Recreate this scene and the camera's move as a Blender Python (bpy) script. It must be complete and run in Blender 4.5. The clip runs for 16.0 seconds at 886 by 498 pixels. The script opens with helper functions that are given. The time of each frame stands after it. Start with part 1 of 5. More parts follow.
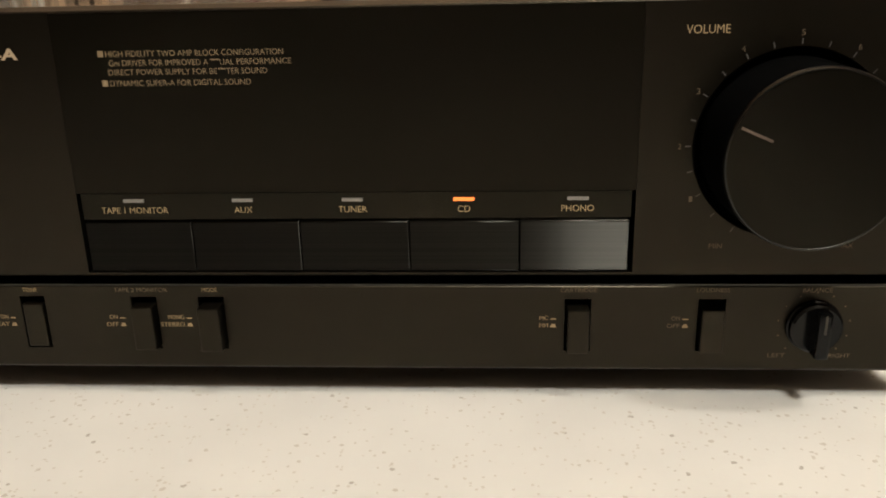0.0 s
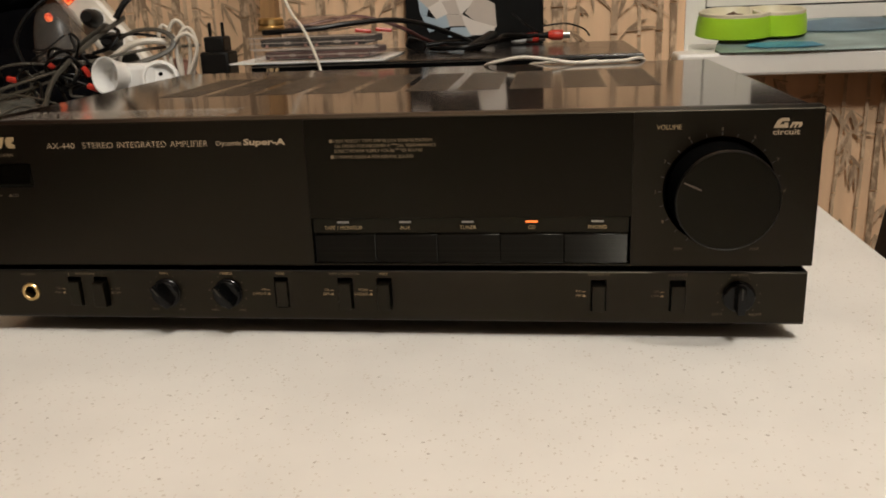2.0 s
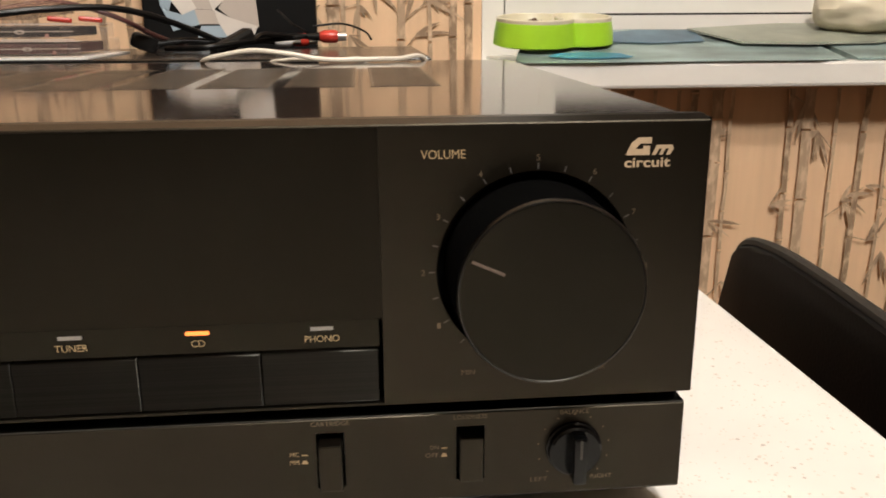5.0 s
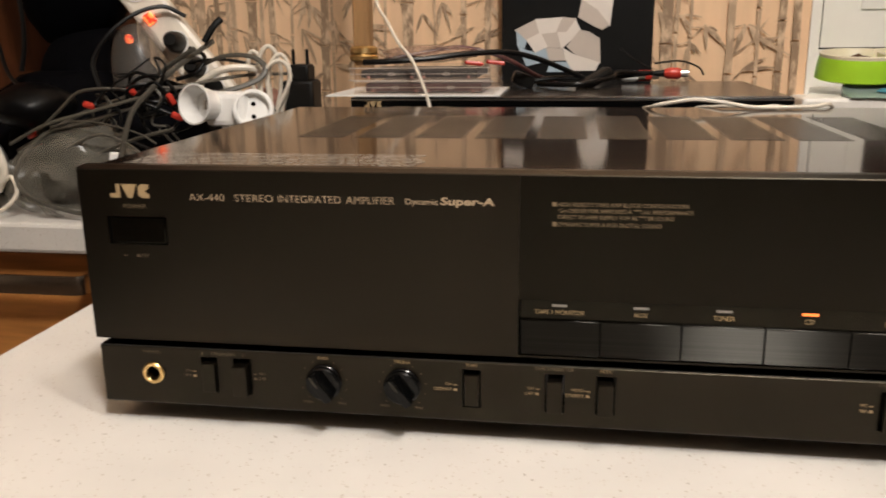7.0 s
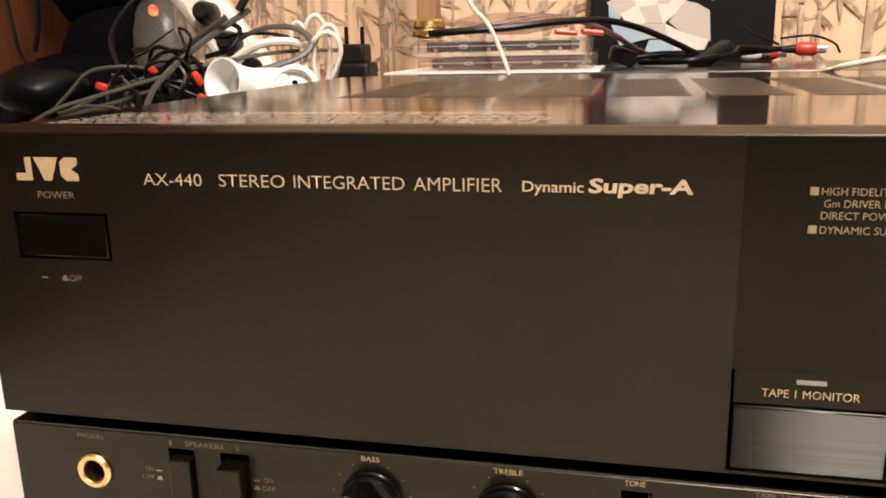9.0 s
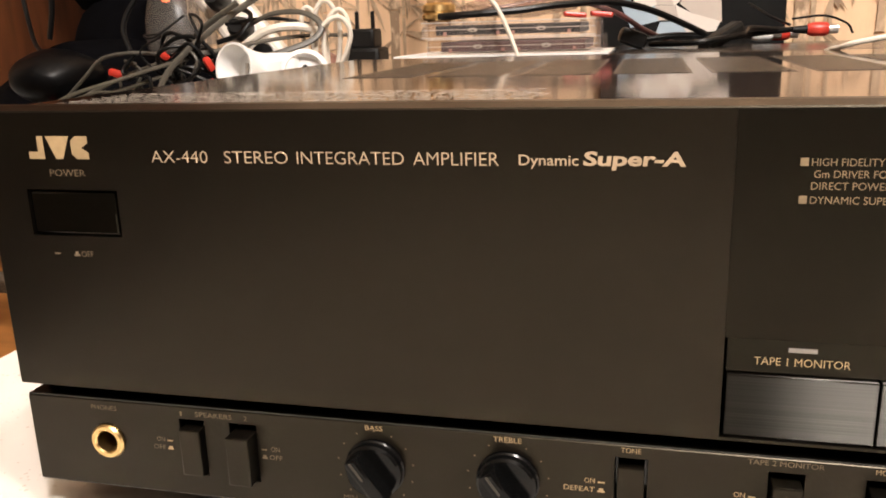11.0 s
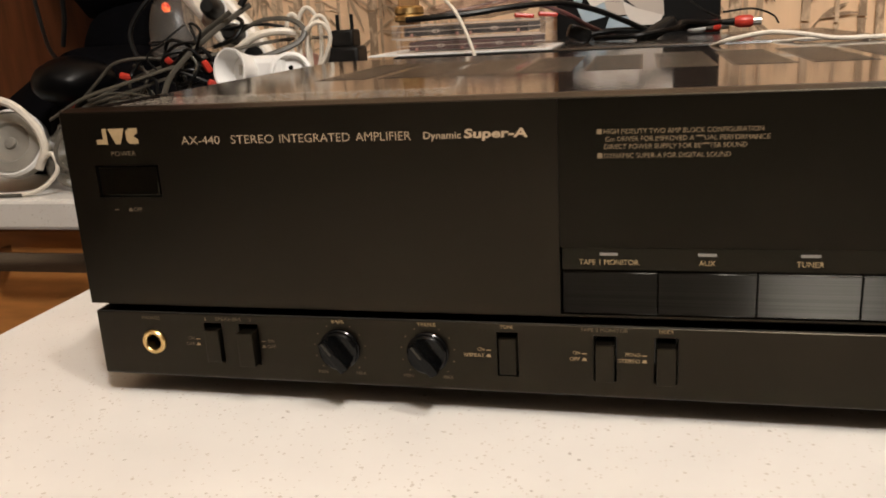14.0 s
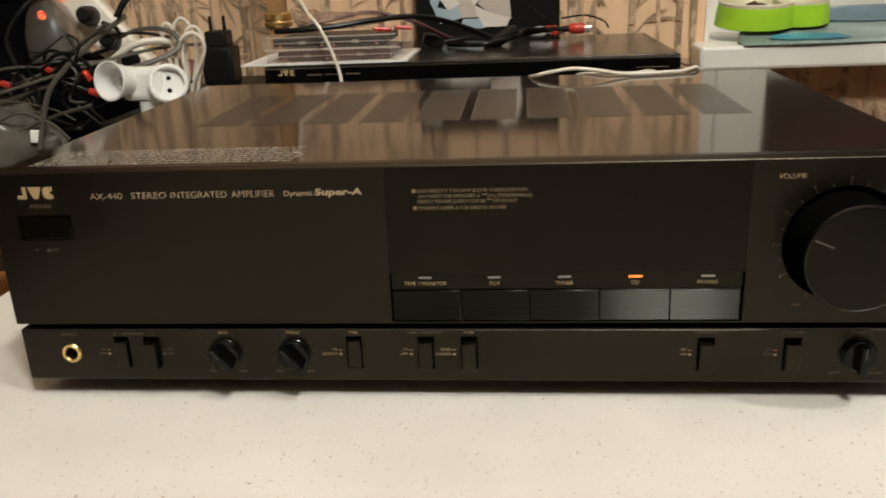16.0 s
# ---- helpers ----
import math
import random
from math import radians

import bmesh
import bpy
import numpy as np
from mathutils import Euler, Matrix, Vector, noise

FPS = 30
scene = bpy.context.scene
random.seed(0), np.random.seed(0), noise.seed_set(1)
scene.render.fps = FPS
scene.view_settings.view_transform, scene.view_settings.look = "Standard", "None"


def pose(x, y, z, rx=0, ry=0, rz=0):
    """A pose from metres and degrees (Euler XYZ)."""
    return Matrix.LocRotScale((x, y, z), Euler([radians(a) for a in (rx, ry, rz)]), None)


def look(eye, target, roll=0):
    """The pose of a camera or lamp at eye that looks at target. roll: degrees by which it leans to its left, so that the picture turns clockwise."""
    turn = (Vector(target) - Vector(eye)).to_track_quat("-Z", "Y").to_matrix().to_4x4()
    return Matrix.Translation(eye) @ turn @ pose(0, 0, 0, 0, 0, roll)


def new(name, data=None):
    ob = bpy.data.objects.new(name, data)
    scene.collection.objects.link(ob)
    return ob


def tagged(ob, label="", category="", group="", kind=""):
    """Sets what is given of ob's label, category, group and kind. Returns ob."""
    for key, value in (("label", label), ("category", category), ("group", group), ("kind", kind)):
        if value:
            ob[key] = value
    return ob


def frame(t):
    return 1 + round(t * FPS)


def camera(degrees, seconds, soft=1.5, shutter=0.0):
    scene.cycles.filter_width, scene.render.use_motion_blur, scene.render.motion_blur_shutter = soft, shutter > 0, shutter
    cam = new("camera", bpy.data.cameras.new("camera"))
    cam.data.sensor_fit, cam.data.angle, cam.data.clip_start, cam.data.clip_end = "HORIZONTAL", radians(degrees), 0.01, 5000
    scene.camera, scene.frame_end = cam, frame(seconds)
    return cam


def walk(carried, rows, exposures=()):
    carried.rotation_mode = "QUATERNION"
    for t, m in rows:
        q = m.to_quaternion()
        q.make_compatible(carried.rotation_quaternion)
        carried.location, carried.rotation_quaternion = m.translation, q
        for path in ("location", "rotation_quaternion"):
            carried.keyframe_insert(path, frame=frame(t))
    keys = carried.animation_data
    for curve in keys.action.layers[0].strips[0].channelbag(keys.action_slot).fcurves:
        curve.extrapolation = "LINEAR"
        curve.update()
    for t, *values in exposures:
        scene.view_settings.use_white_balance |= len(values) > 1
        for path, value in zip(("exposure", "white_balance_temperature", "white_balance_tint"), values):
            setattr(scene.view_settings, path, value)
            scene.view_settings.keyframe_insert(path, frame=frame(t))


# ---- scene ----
cam = camera(56.0, 16.0, soft=1.8, shutter=0.35)
PATH = [
    (0, (0.311, -0.229, 0.125), (0.191, 1.663, -0.51), -1.3),
    (0.5, (0.318, -0.25, 0.124), (0.133, 1.657, -0.452), -2.0),
    (1, (0.318, -0.308, 0.146), (0.137, 1.593, -0.448), -2.2),
    (1.5, (0.318, -0.361, 0.161), (0.095, 1.539, -0.422), -2.4),
    (2, (0.313, -0.403, 0.171), (0.052, 1.494, -0.404), -2.3),
    (2.5, (0.313, -0.411, 0.173), (0.013, 1.485, -0.387), -2.7),
    (3, (0.331, -0.317, 0.154), (0.138, 1.596, -0.397), -2.3),
    (3.5, (0.357, -0.222, 0.143), (0.446, 1.699, -0.409), -1.6),
    (3.7, (0.36, -0.198, 0.137), (0.512, 1.719, -0.412), -1.4),
    (5.8, (0.307, -0.242, 0.147), (0.483, 1.679, -0.382), -0.0),
    (6, (0.274, -0.26, 0.149), (0.389, 1.666, -0.374), -0.2),
    (6.5, (0.229, -0.32, 0.168), (0.071, 1.606, -0.348), -1.3),
    (7, (0.21, -0.324, 0.171), (-0.093, 1.587, -0.333), -0.7),
    (7.5, (0.179, -0.256, 0.143), (-0.19, 1.648, -0.347), -0.0),
    (8, (0.166, -0.204, 0.137), (-0.247, 1.692, -0.351), -0.4),
    (8.5, (0.161, -0.182, 0.138), (-0.271, 1.71, -0.345), -0.8),
    (9, (0.167, -0.18, 0.136), (-0.271, 1.711, -0.346), -1.2),
    (9.5, (0.17, -0.179, 0.135), (-0.27, 1.706, -0.368), -1.8),
    (9.7, (0.169, -0.18, 0.136), (-0.277, 1.698, -0.386), -1.9),
    (11.8, (0.173, -0.193, 0.133), (-0.301, 1.683, -0.374), -1.7),
    (12, (0.171, -0.201, 0.135), (-0.274, 1.677, -0.389), -1.7),
    (12.5, (0.18, -0.221, 0.134), (-0.273, 1.658, -0.382), -2.0),
    (13, (0.189, -0.236, 0.139), (-0.266, 1.636, -0.396), -2.5),
    (13.5, (0.2, -0.258, 0.138), (-0.258, 1.613, -0.402), -2.4),
    (14, (0.217, -0.278, 0.144), (-0.246, 1.593, -0.392), -3.2),
    (14.5, (0.235, -0.302, 0.154), (-0.239, 1.567, -0.375), -3.5),
    (15, (0.247, -0.331, 0.163), (-0.227, 1.541, -0.36), -3.4),
    (15.5, (0.253, -0.349, 0.181), (-0.089, 1.527, -0.424), -2.7),
    (16, (0.252, -0.36, 0.201), (0.06, 1.523, -0.446), -2.5),
]
EXPOSURES = [(0, -0.28, 6450, 5), (1, -0.32, 6450, 5), (1.5, -0.50, 6500, 7), (2.5, -0.57, 6520, 8), (3, -0.33, 6450, 7), (3.5, 0.02, 6430, 7), (6, 0.12, 6450, 11), (7, -0.10, 6500, 11), (8, 0.34, 6550, 13),
             (9, 0.75, 6550, 13), (9.5, 0.78, 6550, 13), (12, 0.55, 6600, 15), (13, 0.14, 6550, 11), (14, -0.08, 6550, 11), (14.5, -0.06, 6550, 13), (16, -0.27, 6330, 4)]
walk(cam, [(t, look(eye, target, roll)) for t, eye, target, roll in PATH], EXPOSURES)

# ---- world and light ----
world = bpy.data.worlds.new("room_air")
scene.world = world
world.use_nodes = True
world.node_tree.nodes["Background"].inputs[0].default_value = (0.9, 0.72, 0.5, 1)
world.node_tree.nodes["Background"].inputs[1].default_value = 0.02

LAMP = (0.56, -0.72, 1.36)
SIDE_LAMP = (0.66, -0.37, 1.46)
for place, watts, size in ((LAMP, 76.0, 0.11), (SIDE_LAMP, 31.0, 0.05)):
    lamp_data = bpy.data.lights.new("ceiling_lamp_light", "POINT")
    lamp_data.shadow_soft_size = size
    lamp_data.energy = watts
    lamp_data.color = (1.0, 0.952, 0.89)
    lamp_light = new("ceiling_lamp_light", lamp_data)
    lamp_light.location = place


# ---- materials ----
def mat(name, color, rough=0.5, metal=0.0, spec=0.5, var=0.15, scale=40.0, bump=0.0, bscale=200.0, trans=0.0, ior=1.5,
        emit=None, estr=0.0, tint=None, stretch=(1, 1, 1), coat=0.0, rvar=0.0, alpha=1.0):
    m = bpy.data.materials.new(name)
    m.use_nodes = True
    nt = m.node_tree
    b = nt.nodes["Principled BSDF"]
    b.inputs["Roughness"].default_value = rough
    b.inputs["Metallic"].default_value = metal
    b.inputs["Specular IOR Level"].default_value = spec
    b.inputs["IOR"].default_value = ior
    b.inputs["Transmission Weight"].default_value = trans
    b.inputs["Coat Weight"].default_value = coat
    b.inputs["Alpha"].default_value = alpha
    if tint:
        b.inputs["Specular Tint"].default_value = (*tint, 1)
    b.inputs["Base Color"].default_value = (*color, 1)
    if emit:
        b.inputs["Emission Color"].default_value = (*emit, 1)
        b.inputs["Emission Strength"].default_value = estr
    tc = nt.nodes.new("ShaderNodeTexCoord")
    mp = nt.nodes.new("ShaderNodeMapping")
    mp.inputs["Scale"].default_value = stretch
    nt.links.new(tc.outputs["Object"], mp.inputs["Vector"])
    if var > 0:
        n = nt.nodes.new("ShaderNodeTexNoise")
        n.inputs["Scale"].default_value, n.inputs["Detail"].default_value = scale, 5
        r = nt.nodes.new("ShaderNodeValToRGB")
        r.color_ramp.elements[0].color = (*[c * (1 - var) for c in color], 1)
        r.color_ramp.elements[1].color = (*[min(1, c * (1 + var)) for c in color], 1)
        r.color_ramp.elements[0].position, r.color_ramp.elements[1].position = 0.3, 0.7
        nt.links.new(mp.outputs[0], n.inputs["Vector"])
        nt.links.new(n.outputs["Fac"], r.inputs["Fac"])
        nt.links.new(r.outputs["Color"], b.inputs["Base Color"])
    if rvar > 0:
        n2 = nt.nodes.new("ShaderNodeTexNoise")
        n2.inputs["Scale"].default_value, n2.inputs["Detail"].default_value = scale * 0.4, 3
        mr = nt.nodes.new("ShaderNodeMapRange")
        mr.inputs["To Min"].default_value, mr.inputs["To Max"].default_value = max(0, rough - rvar), rough + rvar
        nt.links.new(mp.outputs[0], n2.inputs["Vector"])
        nt.links.new(n2.outputs["Fac"], mr.inputs["Value"])
        nt.links.new(mr.outputs[0], b.inputs["Roughness"])
    if bump > 0:
        n3 = nt.nodes.new("ShaderNodeTexNoise")
        n3.inputs["Scale"].default_value, n3.inputs["Detail"].default_value = bscale, 4
        bp = nt.nodes.new("ShaderNodeBump")
        bp.inputs["Strength"].default_value, bp.inputs["Distance"].default_value = bump, 0.001
        nt.links.new(mp.outputs[0], n3.inputs["Vector"])
        nt.links.new(n3.outputs["Fac"], bp.inputs["Height"])
        nt.links.new(bp.outputs[0], b.inputs["Normal"])
    return m


def quartz_material():
    """White engineered stone with fine grey and brown chips."""
    m = mat("white_quartz", (0.645, 0.617, 0.575), rough=0.42, var=0.05, scale=18, bump=0.02, bscale=400)
    nt = m.node_tree
    b = nt.nodes["Principled BSDF"]
    tc = nt.nodes.new("ShaderNodeTexCoord")
    base = b.inputs["Base Color"].links[0].from_socket
    last = base
    for scale, cut, size, color in ((400.0, 0.90, 0.27, (0.50, 0.45, 0.39)), (640.0, 0.86, 0.30, (0.54, 0.49, 0.43)),
                                    (300.0, 0.96, 0.22, (0.40, 0.36, 0.31))):
        v = nt.nodes.new("ShaderNodeTexVoronoi")
        v.inputs["Scale"].default_value = scale
        near = nt.nodes.new("ShaderNodeMath")
        near.operation, near.inputs[1].default_value = "LESS_THAN", size
        pick = nt.nodes.new("ShaderNodeSeparateColor")
        sel = nt.nodes.new("ShaderNodeMath")
        sel.operation, sel.inputs[1].default_value = "GREATER_THAN", cut
        both = nt.nodes.new("ShaderNodeMath")
        both.operation = "MULTIPLY"
        mix = nt.nodes.new("ShaderNodeMix")
        mix.data_type = "RGBA"
        mix.inputs["B"].default_value = (*color, 1)
        wob = nt.nodes.new("ShaderNodeTexNoise")
        wob.inputs["Scale"].default_value = scale * 1.6
        add = nt.nodes.new("ShaderNodeVectorMath")
        add.operation = "MULTIPLY_ADD"
        add.inputs[1].default_value = (0.6 / scale,) * 3
        nt.links.new(tc.outputs["Object"], wob.inputs["Vector"])
        nt.links.new(wob.outputs["Color"], add.inputs[0])
        nt.links.new(tc.outputs["Object"], add.inputs[2])
        nt.links.new(add.outputs[0], v.inputs["Vector"])
        nt.links.new(v.outputs["Distance"], near.inputs[0])
        nt.links.new(v.outputs["Color"], pick.inputs[0])
        nt.links.new(pick.outputs[0], sel.inputs[0])
        nt.links.new(near.outputs[0], both.inputs[0])
        nt.links.new(sel.outputs[0], both.inputs[1])
        nt.links.new(both.outputs[0], mix.inputs["Factor"])
        nt.links.new(last, mix.inputs["A"])
        last = mix.outputs["Result"]
    nt.links.new(last, b.inputs["Base Color"])
    return m


def brushed_material():
    """Black metal brushed along x: mirror-like along the strokes, wide across them."""
    m = mat("brushed_black_button", (0.031, 0.030, 0.027), rough=0.4, metal=1.0, var=0.22, scale=30, stretch=(0.05, 1, 110))
    nt = m.node_tree
    b = nt.nodes["Principled BSDF"]
    g = nt.nodes.new("ShaderNodeBsdfAnisotropic")
    g.inputs["Roughness"].default_value, g.inputs["Anisotropy"].default_value = 0.39, 0.85
    along = nt.nodes.new("ShaderNodeCombineXYZ")
    along.inputs[0].default_value = 1.0
    nt.links.new(along.outputs[0], g.inputs["Tangent"])
    nt.links.new(b.inputs["Base Color"].links[0].from_socket, g.inputs["Color"])
    nt.links.new(g.outputs[0], nt.nodes["Material Output"].inputs["Surface"])
    nt.nodes.remove(b)
    return m


M = {
    "quartz": quartz_material(),
    "panel": mat("black_anodised_panel", (0.0017, 0.0013, 0.0009), rough=0.34, spec=0.32, var=0.12, scale=9, bump=0.05, bscale=1500, rvar=0.05, tint=(1.0, 0.875, 0.66)),
    "cover": mat("dark_painted_steel", (0.020, 0.0115, 0.0075), rough=0.085, spec=0.50, var=0.15, scale=12, bump=0.004, bscale=900, rvar=0.02),
    "mid_panel": mat("dimmed_satin_panel", (0.0012, 0.0010, 0.0006), rough=0.33, spec=0.205, var=0.12, scale=9, bump=0.03, bscale=1500, rvar=0.04, tint=(1.0, 0.89, 0.68)),
    "vent": mat("matt_vent_metal", (0.030, 0.0255, 0.021), rough=0.27, spec=0.4, var=0.1, scale=60),
    "button": brushed_material(),
    "strip": mat("glossy_dark_strip", (0.0016, 0.0014, 0.001), rough=0.16, spec=0.20, var=0.1, scale=20, tint=(1.0, 0.92, 0.7)),
    "knob": mat("black_knob", (0.0014, 0.0012, 0.0009), rough=0.32, spec=0.20, var=0.12, scale=40, rvar=0.06, tint=(1.0, 0.92, 0.7)),
    "case": mat("worn_black_plastic", (0.002, 0.002, 0.0023), rough=0.36, spec=0.12, var=0.2, scale=40, rvar=0.08),
    "gloss": mat("glossy_black_plastic", (0.0025, 0.0025, 0.0025), rough=0.16, spec=0.20, var=0.1, scale=30),
    "rim": mat("dark_glint_metal", (0.05, 0.05, 0.048), rough=0.28, metal=1.0, var=0.1, scale=60),
    "dark": mat("dark_recess", (0.002, 0.002, 0.002), rough=0.9, spec=0.0, var=0.1),
    "tick": mat("grey_ink", (0.075, 0.068, 0.06), rough=0.5, var=0.3, scale=200),
    "tape_red": mat("dark_red_tape", (0.085, 0.030, 0.028), rough=0.35, var=0.3, scale=60),
    "fine_gold": mat("fine_gold_print", (0.21, 0.15, 0.085), rough=0.5, var=0.2, scale=300),
    "faint": mat("faint_ink", (0.030, 0.024, 0.017), rough=0.5, var=0.1),
    "lid_ink": mat("worn_white_ink", (0.34, 0.31, 0.27), rough=0.4, var=0.5, scale=180),
    "gold": mat("gold_print", (0.36, 0.255, 0.135), rough=0.5, var=0.12, scale=300),
    "pale": mat("pale_gold_print", (0.42, 0.31, 0.20), rough=0.5, var=0.08, scale=300),
    "dimgold": mat("dim_gold_print", (0.13, 0.095, 0.055), rough=0.55, var=0.2, scale=300),
    "white_ink": mat("white_ink", (0.55, 0.52, 0.48), rough=0.5, var=0.1, scale=300),
    "led_off": mat("unlit_indicator", (0.22, 0.20, 0.18), rough=0.35, var=0.05),
    "led_on": mat("lit_orange_indicator", (0.8, 0.3, 0.08), rough=0.4, var=0, emit=(1.0, 0.15, 0.02), estr=1.5),
    "red_lit": mat("lit_red_neon", (0.7, 0.06, 0.03), rough=0.3, var=0, emit=(1.0, 0.08, 0.03), estr=3.2),
    "brass": mat("gilt_brass", (0.72, 0.50, 0.22), rough=0.28, metal=1.0, var=0.1, scale=200),
    "steel": mat("brushed_steel", (0.55, 0.52, 0.48), rough=0.30, metal=1.0, var=0.1, scale=60, stretch=(1, 1, 30)),
    "handle": mat("dark_brushed_steel", (0.40, 0.37, 0.33), rough=0.24, metal=1.0, var=0.12, scale=60, stretch=(1, 1, 30)),
    "wood": mat("orange_wood", (0.50, 0.205, 0.055), rough=0.42, var=0.28, scale=10, stretch=(1, 1, 9), bump=0.03, bscale=60),
    # Brown taken darker: the shade on the end panel is in its colour.
    "wood_v": mat("shaded_brown_wood", (0.072, 0.022, 0.007), rough=0.5, spec=0.15, var=0.3, scale=10, stretch=(9, 9, 1), bump=0.03, bscale=60),
    "post": mat("tan_wood", (0.36, 0.20, 0.085), rough=0.5, var=0.2, scale=20, stretch=(9, 9, 1)),
    "paper": mat("cream_wallpaper", (0.75, 0.508, 0.315), rough=0.75, var=0.07, scale=7, stretch=(8, 1, 0.6), bump=0.10, bscale=500),
    "ink": mat("bamboo_ink", (0.235, 0.165, 0.105), rough=0.75, var=0.45, scale=55, stretch=(1, 1, 0.5)),
    "ink2": mat("pale_bamboo_ink", (0.40, 0.30, 0.20), rough=0.75, var=0.35, scale=60, stretch=(1, 1, 0.4)),
    "plaster": mat("cream_plaster", (0.62, 0.54, 0.44), rough=0.85, var=0.05, scale=5, bump=0.05, bscale=200),
    "dimming_wall": mat("dimming_wall_brown", (0.13, 0.095, 0.065), rough=0.8, var=0.08, scale=5, bump=0.05, bscale=200),
    "white_pvc": mat("white_pvc", (0.78, 0.75, 0.70), rough=0.35, var=0.04, scale=10),
    "white_plastic": mat("white_plastic", (0.80, 0.79, 0.77), rough=0.32, var=0.04, scale=40),
    "cable_white": mat("white_cable", (0.68, 0.62, 0.53), rough=0.4, var=0.08, scale=90),
    "cable_grey": mat("grey_cable", (0.066, 0.059, 0.047), rough=0.45, var=0.15, scale=90),
    "cable_black": mat("black_cable", (0.004, 0.004, 0.004), rough=0.36, spec=0.2, var=0.2, scale=90),
    "black_plastic": mat("black_plastic", (0.007, 0.0065, 0.006), rough=0.42, spec=0.2, var=0.15, scale=70, bump=0.04, bscale=900),
    "dvd": mat("dvd_black_metal", (0.022, 0.017, 0.014), rough=0.20, spec=0.5, var=0.1, scale=20, rvar=0.04),
    "board": mat("black_card", (0.005, 0.005, 0.005), rough=0.5, spec=0.15, var=0.15, scale=30),
    "fabric": mat("black_fabric", (0.0012, 0.0012, 0.0018), rough=0.85, spec=0.04, var=0.3, scale=60, bump=0.2, bscale=500),
    "red": mat("red_plastic", (0.46, 0.034, 0.020), rough=0.35, var=0.12, scale=60),
    "pink": mat("pink_print", (0.55, 0.08, 0.16), rough=0.5, var=0.1),
    "green": mat("lime_green_plastic", (0.35, 0.62, 0.03), rough=0.30, var=0.06, scale=30),
    "cream": mat("cream_plastic", (0.68, 0.60, 0.46), rough=0.4, var=0.06, scale=30),
    "kibble": mat("brown_kibble", (0.11, 0.05, 0.022), rough=0.8, var=0.3, scale=150),
    "teal": mat("teal_marbled_mat", (0.21, 0.28, 0.27), rough=0.35, var=0.6, scale=11, stretch=(1, 2.5, 1)),
    "blue": mat("blue_print", (0.055, 0.24, 0.36), rough=0.4, var=0.3, scale=20),
    "sage": mat("grey_green_sheet", (0.30, 0.32, 0.26), rough=0.45, var=0.25, scale=18),
    "navy": mat("dark_blue_print", (0.09, 0.16, 0.22), rough=0.45, var=0.35, scale=20),
    "chair": mat("black_leatherette", (0.004, 0.0036, 0.0032), rough=0.5, spec=0.14, var=0.15, scale=60, bump=0.15, bscale=600),
    "chair_top": mat("paler_chair_edge", (0.016, 0.013, 0.010), rough=0.6, var=0.2, scale=90),
    "facet_a": mat("white_facet", (0.70, 0.64, 0.58), rough=0.6, var=0.05, scale=20),
    "facet_b": mat("warm_grey_facet", (0.52, 0.45, 0.39), rough=0.6, var=0.06, scale=20),
    "facet_c": mat("pale_blue_facet", (0.36, 0.45, 0.52), rough=0.6, var=0.06, scale=20),
    "glass_case": mat("clear_case_plastic", (0.60, 0.50, 0.45), rough=0.10, var=0, alpha=0.13),
    "smoke": mat("smoked_clear_plastic", (0.15, 0.135, 0.12), rough=0.30, var=0.3, scale=25, alpha=0.38),
    "wrapper": mat("reddish_clear_wrapper", (0.34, 0.20, 0.15), rough=0.15, var=0.4, scale=60, bump=0.7, bscale=90, alpha=0.42),
    "bag": mat("clear_plastic_bag", (0.24, 0.22, 0.18), rough=0.20, var=0.3, scale=30, bump=0.35, bscale=60, alpha=0.40),
    "pane": mat("dark_window_glass", (0.006, 0.006, 0.008), rough=0.03, spec=0.15, var=0),
    "rosy": mat("rosy_plastic", (0.33, 0.17, 0.14), rough=0.4, var=0.2, scale=50),
    "silver": mat("silvered_plastic", (0.34, 0.32, 0.28), rough=0.36, metal=0.5, var=0.15, scale=30),
    "floor": mat("brown_floor", (0.10, 0.06, 0.035), rough=0.5, var=0.25, scale=6, stretch=(1, 6, 1)),
    "lampglass": mat("lit_lamp_glass", (0.9, 0.85, 0.75), rough=0.5, var=0, emit=(1.0, 0.75, 0.5), estr=3.0),
}

# the bamboo print is broken up where the ink did not take
for key, ink in (("ink", (0.27, 0.178, 0.108)), ("ink2", (0.42, 0.29, 0.185))):
    for node in M[key].node_tree.nodes:
        if node.type == "TEX_NOISE":
            node.inputs["Scale"].default_value, node.inputs["Detail"].default_value = 120.0, 8
        if node.type == "VALTORGB":
            node.color_ramp.elements[0].color, node.color_ramp.elements[0].position = (0.64, 0.455, 0.300, 1), 0.36
            node.color_ramp.elements[1].color, node.color_ramp.elements[1].position = (*ink, 1), 0.53

# the red lamps glow unevenly, deep red to orange
nt = M["red_lit"].node_tree
spots = nt.nodes.new("ShaderNodeTexNoise")
spots.inputs["Scale"].default_value = 160.0
shade = nt.nodes.new("ShaderNodeValToRGB")
shade.color_ramp.elements[0].position, shade.color_ramp.elements[0].color = 0.40, (0.22, 0.006, 0.002, 1)
shade.color_ramp.elements[1].position, shade.color_ramp.elements[1].color = 0.66, (1.0, 0.20, 0.05, 1)
where = nt.nodes.new("ShaderNodeTexCoord")
nt.links.new(where.outputs["Object"], spots.inputs["Vector"])
nt.links.new(spots.outputs["Fac"], shade.inputs["Fac"])
nt.links.new(shade.outputs["Color"], nt.nodes["Principled BSDF"].inputs["Emission Color"])


